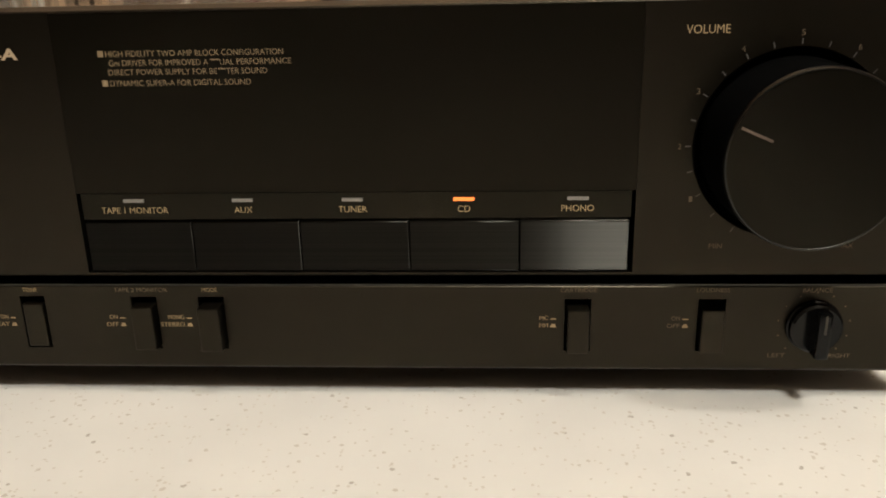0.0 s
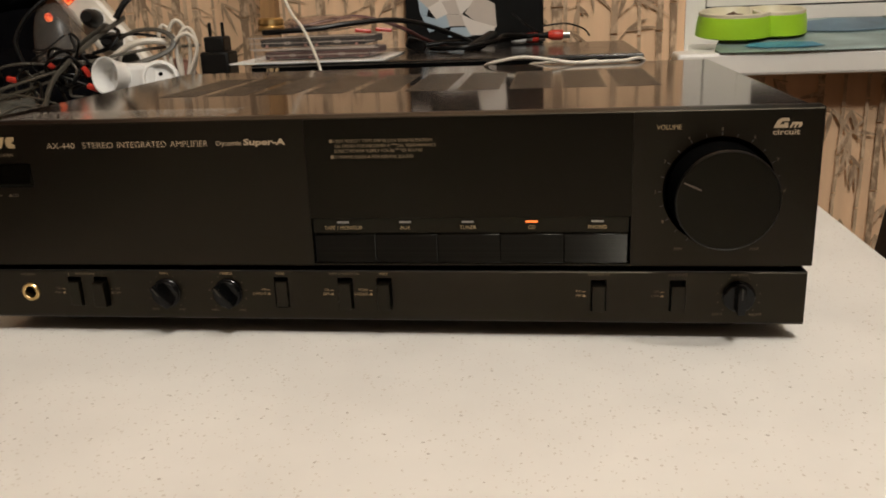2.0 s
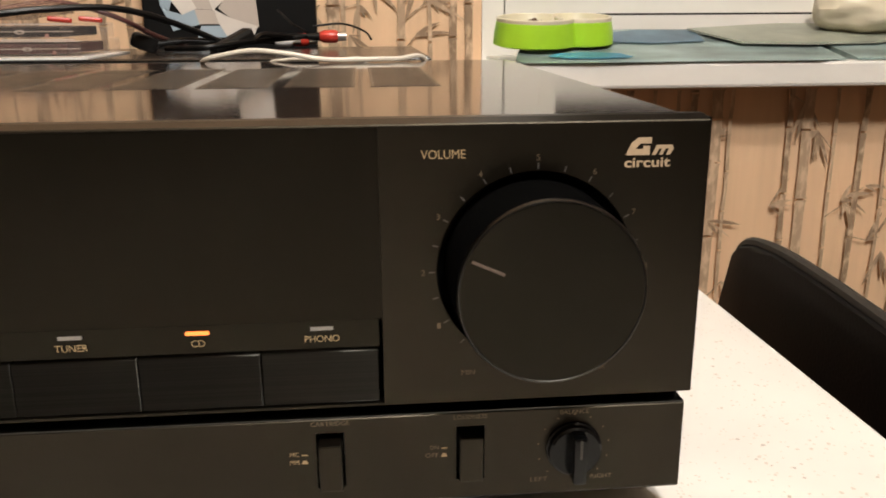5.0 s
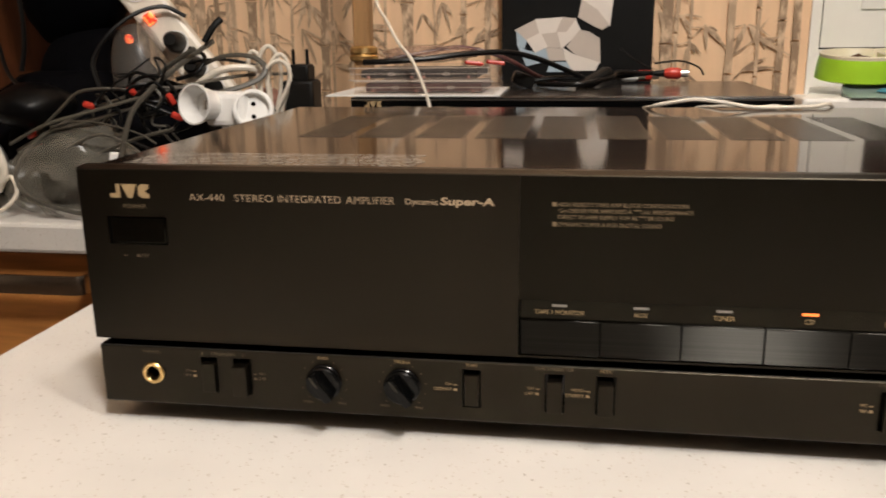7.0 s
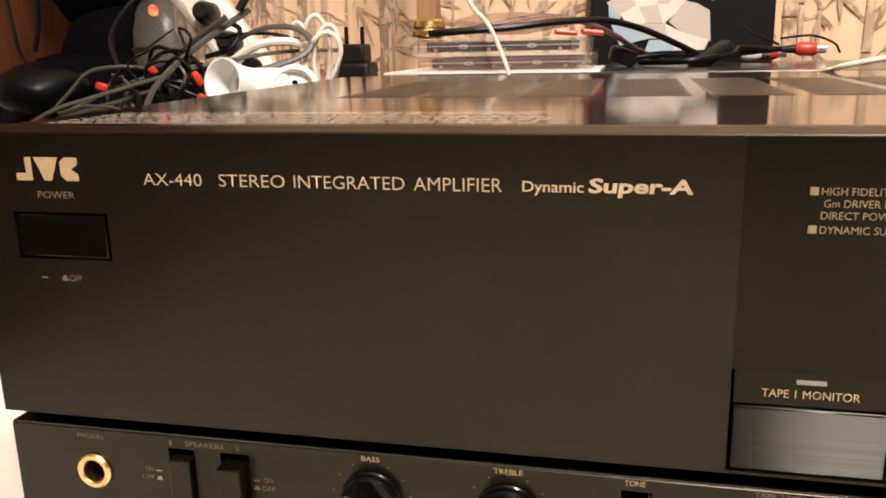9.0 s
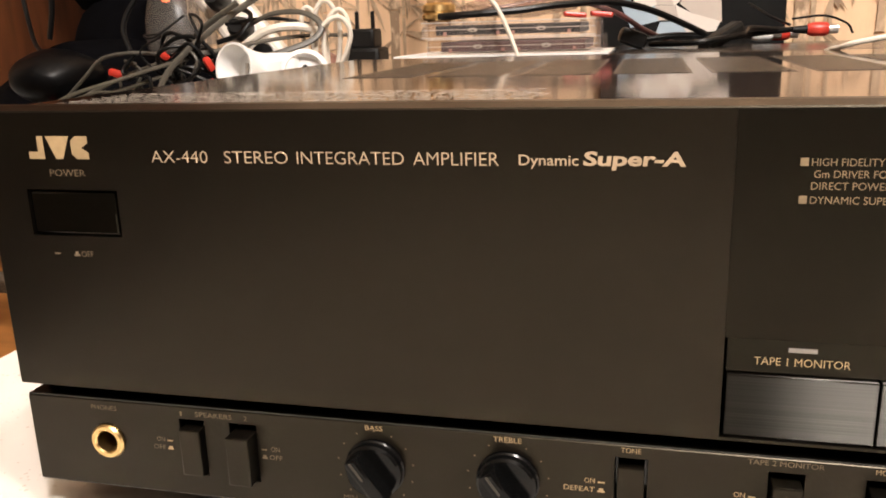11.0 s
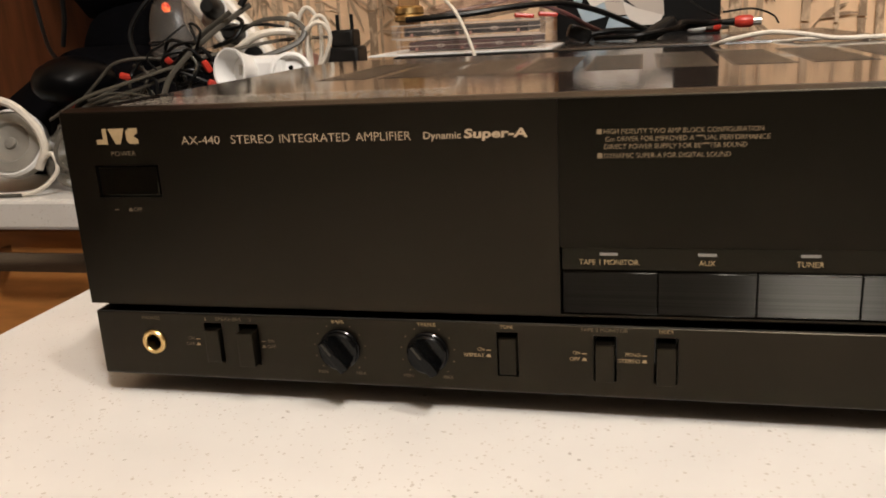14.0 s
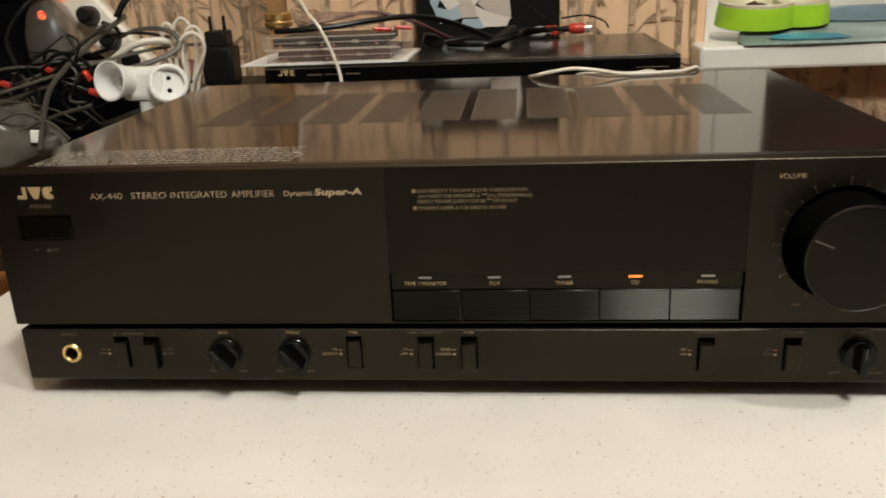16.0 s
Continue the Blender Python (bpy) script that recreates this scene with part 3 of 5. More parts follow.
def build_amplifier():
    t = thing("stereo_amplifier", (AW / 2, 0.14, 0.0), "black stereo amplifier with gold lettering standing on the white table", "amplifier")
    m = under(t)
    loc = -t.location

    def p(name, bm, material, parent=None, label="", smooth=False):
        ob = part(name, bm, material, parent or t, label, smooth)
        if (parent or t) is t:
            ob.matrix_basis = m
        return ob

    def txt(s, x0, x1, z0, z1, material="gold", y=-0.00025, **k):
        ob = lettering(s, x0 / 1000, x1 / 1000, z0 / 1000, z1 / 1000, y, material, t, **k)
        ob.matrix_basis = m
        return ob

    # casing: folded steel lid over a chassis, a little inside the front panel
    b = box(0.0042, AW - 0.0038, 0.0095, AD, 0.0125, ZTOP - 0.0004, 0.0012)
    for v in b.verts:
        if v.co.z > 0.1:
            v.co.z += RISE * v.co.y / AD
    cover = p("cover", b, "cover", None, "glossy dark brown-black painted steel cover", True)
    b = box(0.004, AW - 0.004, 0.010, AD - 0.004, 0.0095, 0.0122)
    p("chassis", b, "dark")

    # front panel, cut for the power button, the source buttons and the volume dial
    rec = (0.1896, 0.3511, 0.0402, 0.0652)
    power = (0.0125, 0.0395, 0.0838, 0.0962)
    f = plate(0.0008, AW - 0.0008, ZMID, ZEDGE, 0.0, 0.009, holes=[(rec[0], rec[1], rec[2] + 0.0007, ZEDGE - 0.0002), power], rounds=[(0.392, 0.0777, 0.0264)])
    # sloping shoulder along the top, and rounded ends
    slope = [(0.0, ZEDGE), (0.0004, ZEDGE + 0.0004), (0.0038, ZTOP - 0.0002), (0.0046, ZTOP), (0.0088, ZTOP)]
    for (ya, za), (yb, zb) in zip(slope, slope[1:]):
        f.faces.new([f.verts.new(c) for c in ((0.0008, ya, za), (AW - 0.0008, ya, za), (AW - 0.0008, yb, zb), (0.0008, yb, zb))])
    for x, s in ((0.0008, -1), (AW - 0.0008, 1)):
        f.faces.new([f.verts.new((x, y, z)) for y, z in slope + [(0.0088, ZMID), (0.0, ZMID)]])
        for k in range(4):
            a0, a1 = k * math.pi / 8, (k + 1) * math.pi / 8
            e = [(x + s * 0.0008 * math.sin(a), 0.0012 * (1 - math.cos(a))) for a in (a0, a1)]
            f.faces.new([f.verts.new(c) for c in ((e[0][0], e[0][1], ZMID), (e[1][0], e[1][1], ZMID), (e[1][0], e[1][1], ZEDGE), (e[0][0], e[0][1], ZEDGE))])
        xa, xb = sorted((x, x + s * 0.0008))
        box(xa, xb, 0.0012, 0.0088, ZMID, ZEDGE + 0.0008, bm=f)
    front = p("front_panel", f, "panel", None, "matt black metal front panel")
    p("backing", box(0.002, AW - 0.002, 0.0085, 0.0094, ZGAP - 0.001, ZTOP - 0.002), "dark")

    # Dimmer copy of the panel finish stands in for the fainter reflection here.
    p("centre_panel", plate(rec[0] + 0.00004, rec[1] - 0.00004, rec[3] + 0.0002, ZEDGE - 0.00025, 0.00008, 0.008), "mid_panel", None, "dark satin centre panel between two seams, dimmed for a fainter reflection")

    # lower panel
    slots = {"speaker_one": (49.2, 56.8, 16.3, 33.0, 2.0), "speaker_two": (64.2, 72.2, 16.0, 33.0, 4.2), "tone": (166.2, 174.0, 16.0, 33.2, 0.6),
             "tape_two": (201.0, 209.0, 15.8, 33.0, 3.0), "mode": (221.8, 229.8, 15.8, 33.0, 4.0), "cartridge": (332.0, 339.8, 15.6, 32.4, 3.6),
             "loudness": (370.8, 378.8, 15.8, 32.4, 3.0)}
    ly = 0.0004
    low = plate(0.0018, AW - 0.0018, ZBOT + 0.0010, ZGAP - 0.0006, ly, 0.0075,
                holes=[(a / 1000, bb / 1000, c / 1000, d / 1000) for a, bb, c, d, _ in slots.values()], rounds=[(0.0262, 0.0242, 0.0052)])
    for z0, z1, dy in ((ZGAP - 0.0006, ZGAP, 0.0006), (ZBOT + 0.0010, ZBOT, 0.0010)):
        low.faces.new([low.verts.new(c) for c in ((0.0018, ly, z0), (AW - 0.0018, ly, z0), (AW - 0.0018, ly + dy, z1), (0.0018, ly + dy, z1))])
        low.faces.new([low.verts.new(c) for c in ((0.0018, ly + dy, z1), (AW - 0.0018, ly + dy, z1), (AW - 0.0018, ly + 0.0075, z1), (0.0018, ly + 0.0075, z1))])
    p("lower_panel", low, "panel", None, "matt black lower control strip")
    # Thin metal strip added to stand in for the glint on the bevel.
    p("edge_glint", box(0.002, AW - 0.002, ly + 0.0001, ly + 0.0006, ZGAP - 0.0002, ZGAP + 0.0002), "rim", None, "thin metal line for the glint on the control strip's edge")
    p("backing", box(0.003, AW - 0.003, 0.0108, 0.0114, 0.0126, ZGAP - 0.001), "dark")
    for nm, (a, bb, c, d, out) in slots.items():
        a, bb, c, d = a / 1000, bb / 1000, c / 1000, d / 1000
        p("push_switch", box(a + 0.0007, bb - 0.0007, ly - out / 1000, 0.011, c + 0.0006, d - 0.0024, 0.0004), "panel", None, "black oblong push switch", True)

    # headphone jack
    jx, jz = 0.0262, 0.0242
    mj = Matrix.Translation((jx, ly, jz)) @ OUT
    p("headphone_jack", lathe([(0.0032, -0.007), (0.0032, 0.0008), (0.0036, 0.0012), (0.0046, 0.0012), (0.0051, 0.0006), (0.0051, -0.004)], mj, 40), "brass", None, "gilt ring of the headphone jack", True)
    p("jack_hole", lathe([(0, -0.0068), (0.0034, -0.0068), (0.0034, -0.006), (0, -0.006)], mj, 24), "dark")

    # small rotary knobs
    def knob(x, z, angle, name):
        mk = Matrix.Translation((x, ly, z)) @ OUT
        body = p(name, lathe([(0.0080, 0.0), (0.0080, 0.0010), (0.0076, 0.0014), (0.0075, 0.0030), (0.0068, 0.0036), (0, 0.0037)], mk, 48), "gloss", None, "glossy black rotary knob", True)
        turn = Matrix.Translation((x, ly, z)) @ Matrix.Rotation(radians(angle), 4, "Y")
        g = box(-0.0020, 0.0020, -0.0090, -0.0033, -0.0072, 0.0072, 0.0009, m=turn)
        part("grip", g, "gloss", body, "", True)
        part("pointer_line", box(-0.0003, 0.0003, -0.0092, -0.0089, 0.001, 0.0066, m=turn), "faint", body)

    knob(0.1055, 0.0242, -36, "bass_knob")
    knob(0.1402, 0.0242, -36, "treble_knob")
    knob(0.4043, 0.0242, 0, "balance_knob")

    # tick dots round the small knobs
    for cx in (105.5, 140.2, 404.3):
        bm = bmesh.new()
        for k in range(11):
            a = radians(225 - 27 * k)
            x, z = cx + 10.3 * math.cos(a), 24.2 + 10.3 * math.sin(a)
            bm.faces.new([bm.verts.new(((x + dx) / 1000, ly - 0.00025, (z + dz) / 1000)) for dx, dz in ((-0.22, -0.22), (0.22, -0.22), (0.22, 0.22), (-0.22, 0.22))])
        p("scale_dots", bm, "dimgold")

    # volume dial
    vx, vz = 0.392, 0.0777
    mv = Matrix.Translation((vx, 0.0, vz)) @ OUT
    p("dial_well", lathe([(0.0264, -0.0001), (0.0260, -0.0003), (0.0258, -0.0075), (0, -0.0078)], mv, 64), "dark", None, "black ring round the volume knob", True)
    vol = p("volume_knob", lathe([(0.0238, -0.007), (0.0236, 0.016), (0.0234, 0.0196), (0.0230, 0.0207), (0, 0.0207)], mv, 96), "dark", None, "large round black volume knob", True)
    part("face", lathe([(0.0230, 0.0207), (0.0226, 0.0211), (0, 0.0211)], mv, 96), "knob", vol, "satin black face", True)
    # Metal ring added to carry the glint round the knob's edge.
    part("rim", lathe([(0.0235, 0.0200), (0.0234, 0.0207), (0.0231, 0.0212), (0.0228, 0.0213), (0.0226, 0.0210)], mv, 96), "rim", vol, "", True)
    ang = radians(156)
    mp_ = Matrix.Translation((vx, -0.0211, vz)) @ Matrix.Rotation(-ang, 4, "Y")
    part("pointer", box(0.0130, 0.0216, -0.0004, 0.0002, -0.00035, 0.00035, m=mp_), "rosy_pointer", vol, "thin pale pointer line")
    bm = bmesh.new()
    for k in range(21):
        a = radians(240 - 15 * k)
        r0, r1 = (26.9, 28.4)
        w = 0.2
        ca, sa = math.cos(a), math.sin(a)
        bm.faces.new([bm.verts.new(((392 + r * ca - s * sa) / 1000, -0.00025, (77.7 + r * sa + s * ca) / 1000)) for r, s in ((r0, -w), (r1, -w), (r1, w), (r0, w))])
    p("volume_scale", bm, "tick")
    for k in range(1, 10):
        a = radians(240 - 30 * k)
        x, z = 392 + 29.9 * math.cos(a), 77.7 + 29.9 * math.sin(a)
        txt(str(k), x - 0.5, x + 0.5, z - 0.8, z + 0.8, "dimgold")
    txt("VOLUME", 361.8, 373.2, 107.7, 110.0)
    txt("MIN", 372.2, 375.9, 48.2, 49.7, "dimgold")
    txt("MAX", 407.8, 412.2, 48.2, 49.7, "dimgold")

    # power button
    b = box(power[0] + 0.0004, power[1] - 0.0010, 0.0004, 0.009, power[2] + 0.0004, power[3] - 0.0006, 0.0006)
    p("power_button", b, "strip", None, "glossy black power button", True)

    # source buttons under a recessed strip of indicators
    x0, x1, z0, z1 = rec
    p("indicator_strip", box(x0 + 0.0008, x1 - 0.0010, 0.0010, 0.0086, 0.0572, z1 - 0.0002), "strip", None, "glossy dark strip with the source names")
    edges = [0.1904, 0.2226, 0.2547, 0.2867, 0.3186, 0.3499]
    for a, bb in zip(edges, edges[1:]):
        p("source_button", box(a + 0.00012, bb - 0.00012, 0.0006, 0.0086, z0 + 0.0011, 0.0563, 0.0003), "button", None, "brushed black source button", True)
    for i, (cx, name, half) in enumerate(((206.2, "TAPE 1 MONITOR", 10.0), (238.5, "AUX", 2.7), (270.6, "TUNER", 4.2), (302.7, "CD", 1.8), (335.0, "PHONO", 4.6))):
        led = box(cx / 1000 - 0.003, cx / 1000 + 0.003, 0.0004, 0.002, 0.0625, 0.0634)
        p("indicator", led, "led_on" if name == "CD" else "led_off", None, "glowing orange indicator light" if name == "CD" else "unlit grey indicator light")
        txt(name, cx - half, cx + half, 59.1, 61.0, "gold", y=0.00075)

    # gold print of the upper panel
    yy = -0.00025
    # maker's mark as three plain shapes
    for pts in (((15.2, 104.3), (19.9, 104.3), (19.9, 110.2), (18.0, 110.2), (18.0, 106.2), (15.2, 106.2)),
                ((20.6, 110.2), (27.6, 110.2), (25.3, 104.3), (23.2, 104.3)),
                ((33.0, 110.2), (29.4, 110.2), (28.0, 109.0), (28.0, 105.6), (29.4, 104.3), (33.0, 104.3), (33.0, 106.0), (31.1, 107.2), (33.0, 108.4))):
        bm = bmesh.new()
        bm.faces.new([bm.verts.new((a / 1000, yy, c / 1000)) for a, c in pts])
        p("maker_mark", bm, "gold")
    txt("POWER", 20.6, 31.2, 99.8, 101.6, "dimgold")
    txt("OFF", 26.6, 30.2, 78.2, 79.8, "dimgold")
    b = [(18.4, 20.2, 78.7, 79.2), (24.4, 26.2, 78.3, 79.0), (24.8, 25.8, 79.0, 79.7)]
    ob = bars([[c / 1000 for c in r] for r in b], yy, "dimgold", t, "switch_mark")
    ob.matrix_basis = m
    txt("AX-440", 50.8, 66.4, 103.6, 106.6, "pale", bold=-0.008)
    txt("STEREO", 70.9, 87.7, 103.6, 106.6, "pale", bold=-0.008)
    txt("INTEGRATED", 90.0, 116.7, 103.6, 106.6, "pale", bold=-0.008)
    txt("AMPLIFIER", 118.9, 139.0, 103.6, 106.6, "pale", bold=-0.008)
    txt("Dynamic", 143.5, 156.8, 103.0, 106.2, "pale", bold=0.008)
    txt("Super-A", 157.8, 179.6, 102.8, 107.0, "pale", bold=0.03, lean=0.08)
    txt("HIGH FIDELITY TWO AMP BLOCK CONFIGURATION", 204.6, 254.2, 104.2, 105.8, "fine_gold")
    txt("Gm DRIVER FOR IMPROVED A", 205.2, 233.2, 101.7, 103.3, "fine_gold")
    txt("UAL PERFORMANCE", 236.4, 256.2, 101.7, 103.3, "fine_gold")
    txt("DIRECT POWER SUPPLY FOR BE", 204.8, 235.4, 99.2, 100.8, "fine_gold")
    txt("TER SOUND", 238.0, 249.4, 99.2, 100.8, "fine_gold")
    txt("DYNAMIC SUPER-A FOR DIGITAL SOUND", 204.8, 244.6, 96.2, 97.8, "fine_gold")
    b = [(202.4, 204.0, 104.2, 105.9), (202.6, 204.2, 96.2, 97.9), (233.8, 236.2, 102.9, 103.3), (235.8, 237.8, 100.4, 100.8)]
    for r in b:
        bars([[c / 1000 for c in r]], yy, "fine_gold", t, "bullet").matrix_basis = m
    # badge over the dial
    for pts in (((414.8, 107.6), (416.2, 110.8), (418.0, 112.2), (421.6, 112.2), (421.6, 110.6), (418.6, 110.6), (417.4, 109.2), (419.4, 109.2), (419.4, 110.0), (421.2, 110.0), (421.2, 107.6)),
                ((421.8, 107.6), (423.0, 110.2), (427.2, 110.2), (427.6, 109.2), (426.6, 107.6), (425.6, 107.6), (426.2, 109.2), (425.4, 109.2), (424.6, 107.6), (423.7, 107.6), (424.4, 109.2), (423.7, 109.2), (422.8, 107.6))):
        bm = bmesh.new()
        bm.faces.new([bm.verts.new((a / 1000, yy, c / 1000)) for a, c in pts])
        p("badge", bm, "pale")
    txt("circuit", 414.6, 426.8, 104.4, 106.9, "pale", bold=0.02)

    # print of the lower strip
    def low_txt(s, cx, z, w, h=1.4, material="dimgold"):
        txt(s, cx - w / 2, cx + w / 2, z - h / 2, z + h / 2, material, y=ly - 0.00025)
    low_txt("PHONES", 26.2, 34.4, 8.0)
    low_txt("1", 50.2, 34.6, 0.6)
    low_txt("SPEAKERS", 60.0, 34.8, 11.0)
    low_txt("2", 69.4, 34.8, 1.0)
    for x, s in ((105.5, "BASS"), (140.2, "TREBLE"), (170.0, "TONE"), (204.6, "TAPE 2 MONITOR"), (225.8, "MODE"), (336.0, "CARTRIDGE"), (374.8, "LOUDNESS"), (404.3, "BALANCE")):
        low_txt(s, x, 35.3, len(s) * 1.18, 1.35, "gold" if len(s) < 7 else "dimgold")
    for x, s in ((98.0, "MIN"), (113.4, "MAX"), (132.2, "MIN"), (147.6, "MAX"), (394.6, "LEFT"), (412.8, "RIGHT")):
        low_txt(s, x, 14.6, len(s) * 1.25, 1.3)
    for xr, a, bb in ((46.8, "ON", "OFF"), (164.0, "ON", "DEFEAT"), (198.6, "ON", "OFF"), (219.4, "MONO", "STEREO"), (329.6, "MC", "MM"), (368.2, "ON", "OFF")):
        for s, z in ((a, 26.4), (bb, 24.0)):
            w = len(s) * 1.25
            low_txt(s, xr - 2.4 - w / 2, z, w, 1.35, "dimgold" if xr < 60 or xr > 360 else "gold")
        ob = bars([[c / 1000 for c in r] for r in ((xr - 1.7, xr, 25.9, 26.3), (xr - 1.7, xr, 23.4, 23.9), (xr - 1.4, xr - 0.3, 23.9, 24.5))], ly - 0.00025, "gold", t, "switch_mark")
        ob.matrix_basis = m
    for s, z in (("ON", 26.4), ("OFF", 24.0)):
        low_txt(s, 77.4, z, len(s) * 1.25, 1.35)
    ob = bars([[c / 1000 for c in r] for r in ((73.4, 75.0, 25.9, 26.3), (73.4, 75.0, 23.4, 23.9), (73.7, 74.7, 23.9, 24.5))], ly - 0.00025, "dimgold", t, "switch_mark")
    ob.matrix_basis = m

    # vents in the lid: nine fields of fine slats
    n = 10
    vx0, vx1, vy0, vy1 = 0.0600, 0.3800, 0.106, 0.221
    w = (vx1 - vx0) / n
    tilt = math.atan2(RISE, AD)
    slat = None
    for i in range(n):
        a = vx0 + i * w + 0.003
        fld = part("vent_field", box(0, w - 0.006, 0, vy1 - vy0, -0.0006, 0.0001), "vent", cover, "matt dark vent field")
        fld.matrix_basis = Matrix.Translation((a, vy0, ZTOP - 0.0004 + RISE * vy0 / AD)) @ Matrix.Rotation(tilt, 4, "X")
        for k in range(20):
            y = 0.003 + k * (vy1 - vy0 - 0.006) / 20
            if slat is None:
                slat = part("slat", box(0.0015, w - 0.0075, 0, 0.0034, 0.0001, 0.00024), "vent", fld)
                slat.location = (0, y, 0)
            else:
                o = new("slat", slat.data)
                o.parent = fld
                o.location = (0, y, 0)
    # caution print on the lid: unreadable lines
    rng = random.Random(3)
    bm = bmesh.new()
    for k in range(8):
        y = 0.0118 + k * 0.0042
        x = 0.016 + 0.0004 * k
        end = 0.149 - (0.004 if k < 2 else rng.uniform(0, 0.006))
        while x < end:
            wd = rng.uniform(0.0012, 0.0060)
            z = ZTOP - 0.0004 + RISE * y / AD + 0.0003
            x2 = min(x + wd, end)
            if x2 - x > 0.0006:
                bm.faces.new([bm.verts.new(c) for c in ((x, y, z), (x2, y, z), (x2, y + 0.0013, z), (x, y + 0.0013, z))])
            x = x2 + rng.uniform(0.0005, 0.0012)
    p("caution_print", bm, "lid_ink", None, "small worn white lines of caution print")
    # feet
    for x in (0.035, AW - 0.035):
        for y in (0.035, AD - 0.035):
            p("foot", lathe([(0, 0), (0.013, 0), (0.0145, 0.003), (0.015, 0.0098), (0, 0.0098)], Matrix.Translation((x, y, 0)), 32), "black_plastic", None, "", True)
    return t


M["rosy_pointer"] = mat("rosy_pointer", (0.10, 0.07, 0.052), rough=0.5, var=0.05)
build_amplifier()

# ---- on the counter behind the amplifier ----
def lump(bm, c, r, seed, rough=0.25, sub=3):
    """A soft uneven body round c with the half sizes r."""
    one = bmesh.new()
    bmesh.ops.create_icosphere(one, subdivisions=sub, radius=1.0)
    for v in one.verts:
        n = noise.noise(v.co * 1.6 + Vector((seed * 3.7, seed, 0))) + 0.4 * noise.noise(v.co * 4.2 + Vector((seed, 0, seed)))
        k = 1 + rough * n
        v.co = Vector((c[0] + v.co.x * k * r[0], c[1] + v.co.y * k * r[1], c[2] + v.co.z * k * r[2]))
    return join(bm, one)


def single(name, bm, material, label, category, group="", smooth=True):
    return tagged(link(name, bm, material, None, "", smooth), label, category, group)


def maker_shapes(parent, x, z, w, y, material):
    """Three plain gold shapes in a row."""
    h = w * 0.36
    for pts in (((0, 0), (0.27, 0), (0.27, 1), (0.17, 1), (0.17, 0.32), (0, 0.32)), ((0.30, 1), (0.68, 1), (0.55, 0), (0.44, 0)),
                ((1, 1), (0.8, 1), (0.72, 0.8), (0.72, 0.2), (0.8, 0), (1, 0), (1, 0.3), (0.88, 0.5), (1, 0.7))):
        bm = bmesh.new()
        bm.faces.new([bm.verts.new((x + a * w, y, z + b * h)) for a, b in pts])
        part("maker_mark", bm, material, parent)


single("equipment_box", box(-0.008, 0.405, 0.415, 0.735, -0.002, 0.0650, 0.003), "black_plastic", "black equipment box under the disc player", "box")
single("equipment_box", box(-0.150, -0.010, 0.400, 0.735, -0.002, 0.0715, 0.003), "black_plastic", "black box under the heap of cables", "box")
before_player = set(scene.objects)


def build_disc_player():
    x0, x1, y0, y1, z0, z1 = -0.003, 0.403, 0.465, 0.705, 0.0765, 0.118
    t = thing("disc_player", (0, 0, 0), "slim black disc player on the counter behind the amplifier", "disc player")
    part("body", box(x0, x1, y0 + 0.008, y1, z0, z1, 0.0015), "dvd", t, "", True)
    part("front_panel", box(x0 - 0.0005, x1 + 0.0005, y0, y0 + 0.0078, z0, z1 - 0.0006, 0.0012), "gloss", t, "glossy black front", True)
    # Steel strip stands in for the highlight on the front's top edge.
    part("edge_highlight", box(x0, x1, y0 - 0.0004, y0 + 0.002, z1 - 0.0032, z1 - 0.0022), "steel", t, "thin steel line for the highlight along the front's top edge")
    tray = part("disc_tray", box(0.135, 0.255, y0 - 0.0012, y0 + 0.002, 0.090, 0.1015, 0.0005), "gloss", t, "", True)
    part("tray_edge", box(0.135, 0.255, y0 - 0.0016, y0 - 0.0012, 0.0992, 0.1012), "navy", tray)
    maker_shapes(t, 0.0105, 0.1082, 0.0165, y0 - 0.0004, "gold")
    bars([(0.040, 0.055, 0.1080, 0.1092), (0.058, 0.076, 0.1080, 0.1092), (0.079, 0.093, 0.1080, 0.1092)], y0 - 0.0004, "dimgold", t)
    bars([(0.360, 0.392, 0.1010, 0.1022)], y0 - 0.0004, "led_off", t)
    bars([(0.362, 0.392, 0.1058, 0.1066)], y0 - 0.0004, "dimgold", t)
    for x in (0.03, 0.37):
        for y in (0.495, 0.675):
            part("foot", lathe([(0, 0.0715), (0.009, 0.0715), (0.010, 0.077), (0, 0.077)], Matrix.Translation((x, y, 0)), 24), "black_plastic", t)


build_disc_player()
TOP = 0.118
single("paper_sheet", box(-0.028, 0.140, 0.467, 0.590, TOP + 0.0002, TOP + 0.0016), "white_plastic", "white paper sheet under the clear cases", "paper", smooth=False)


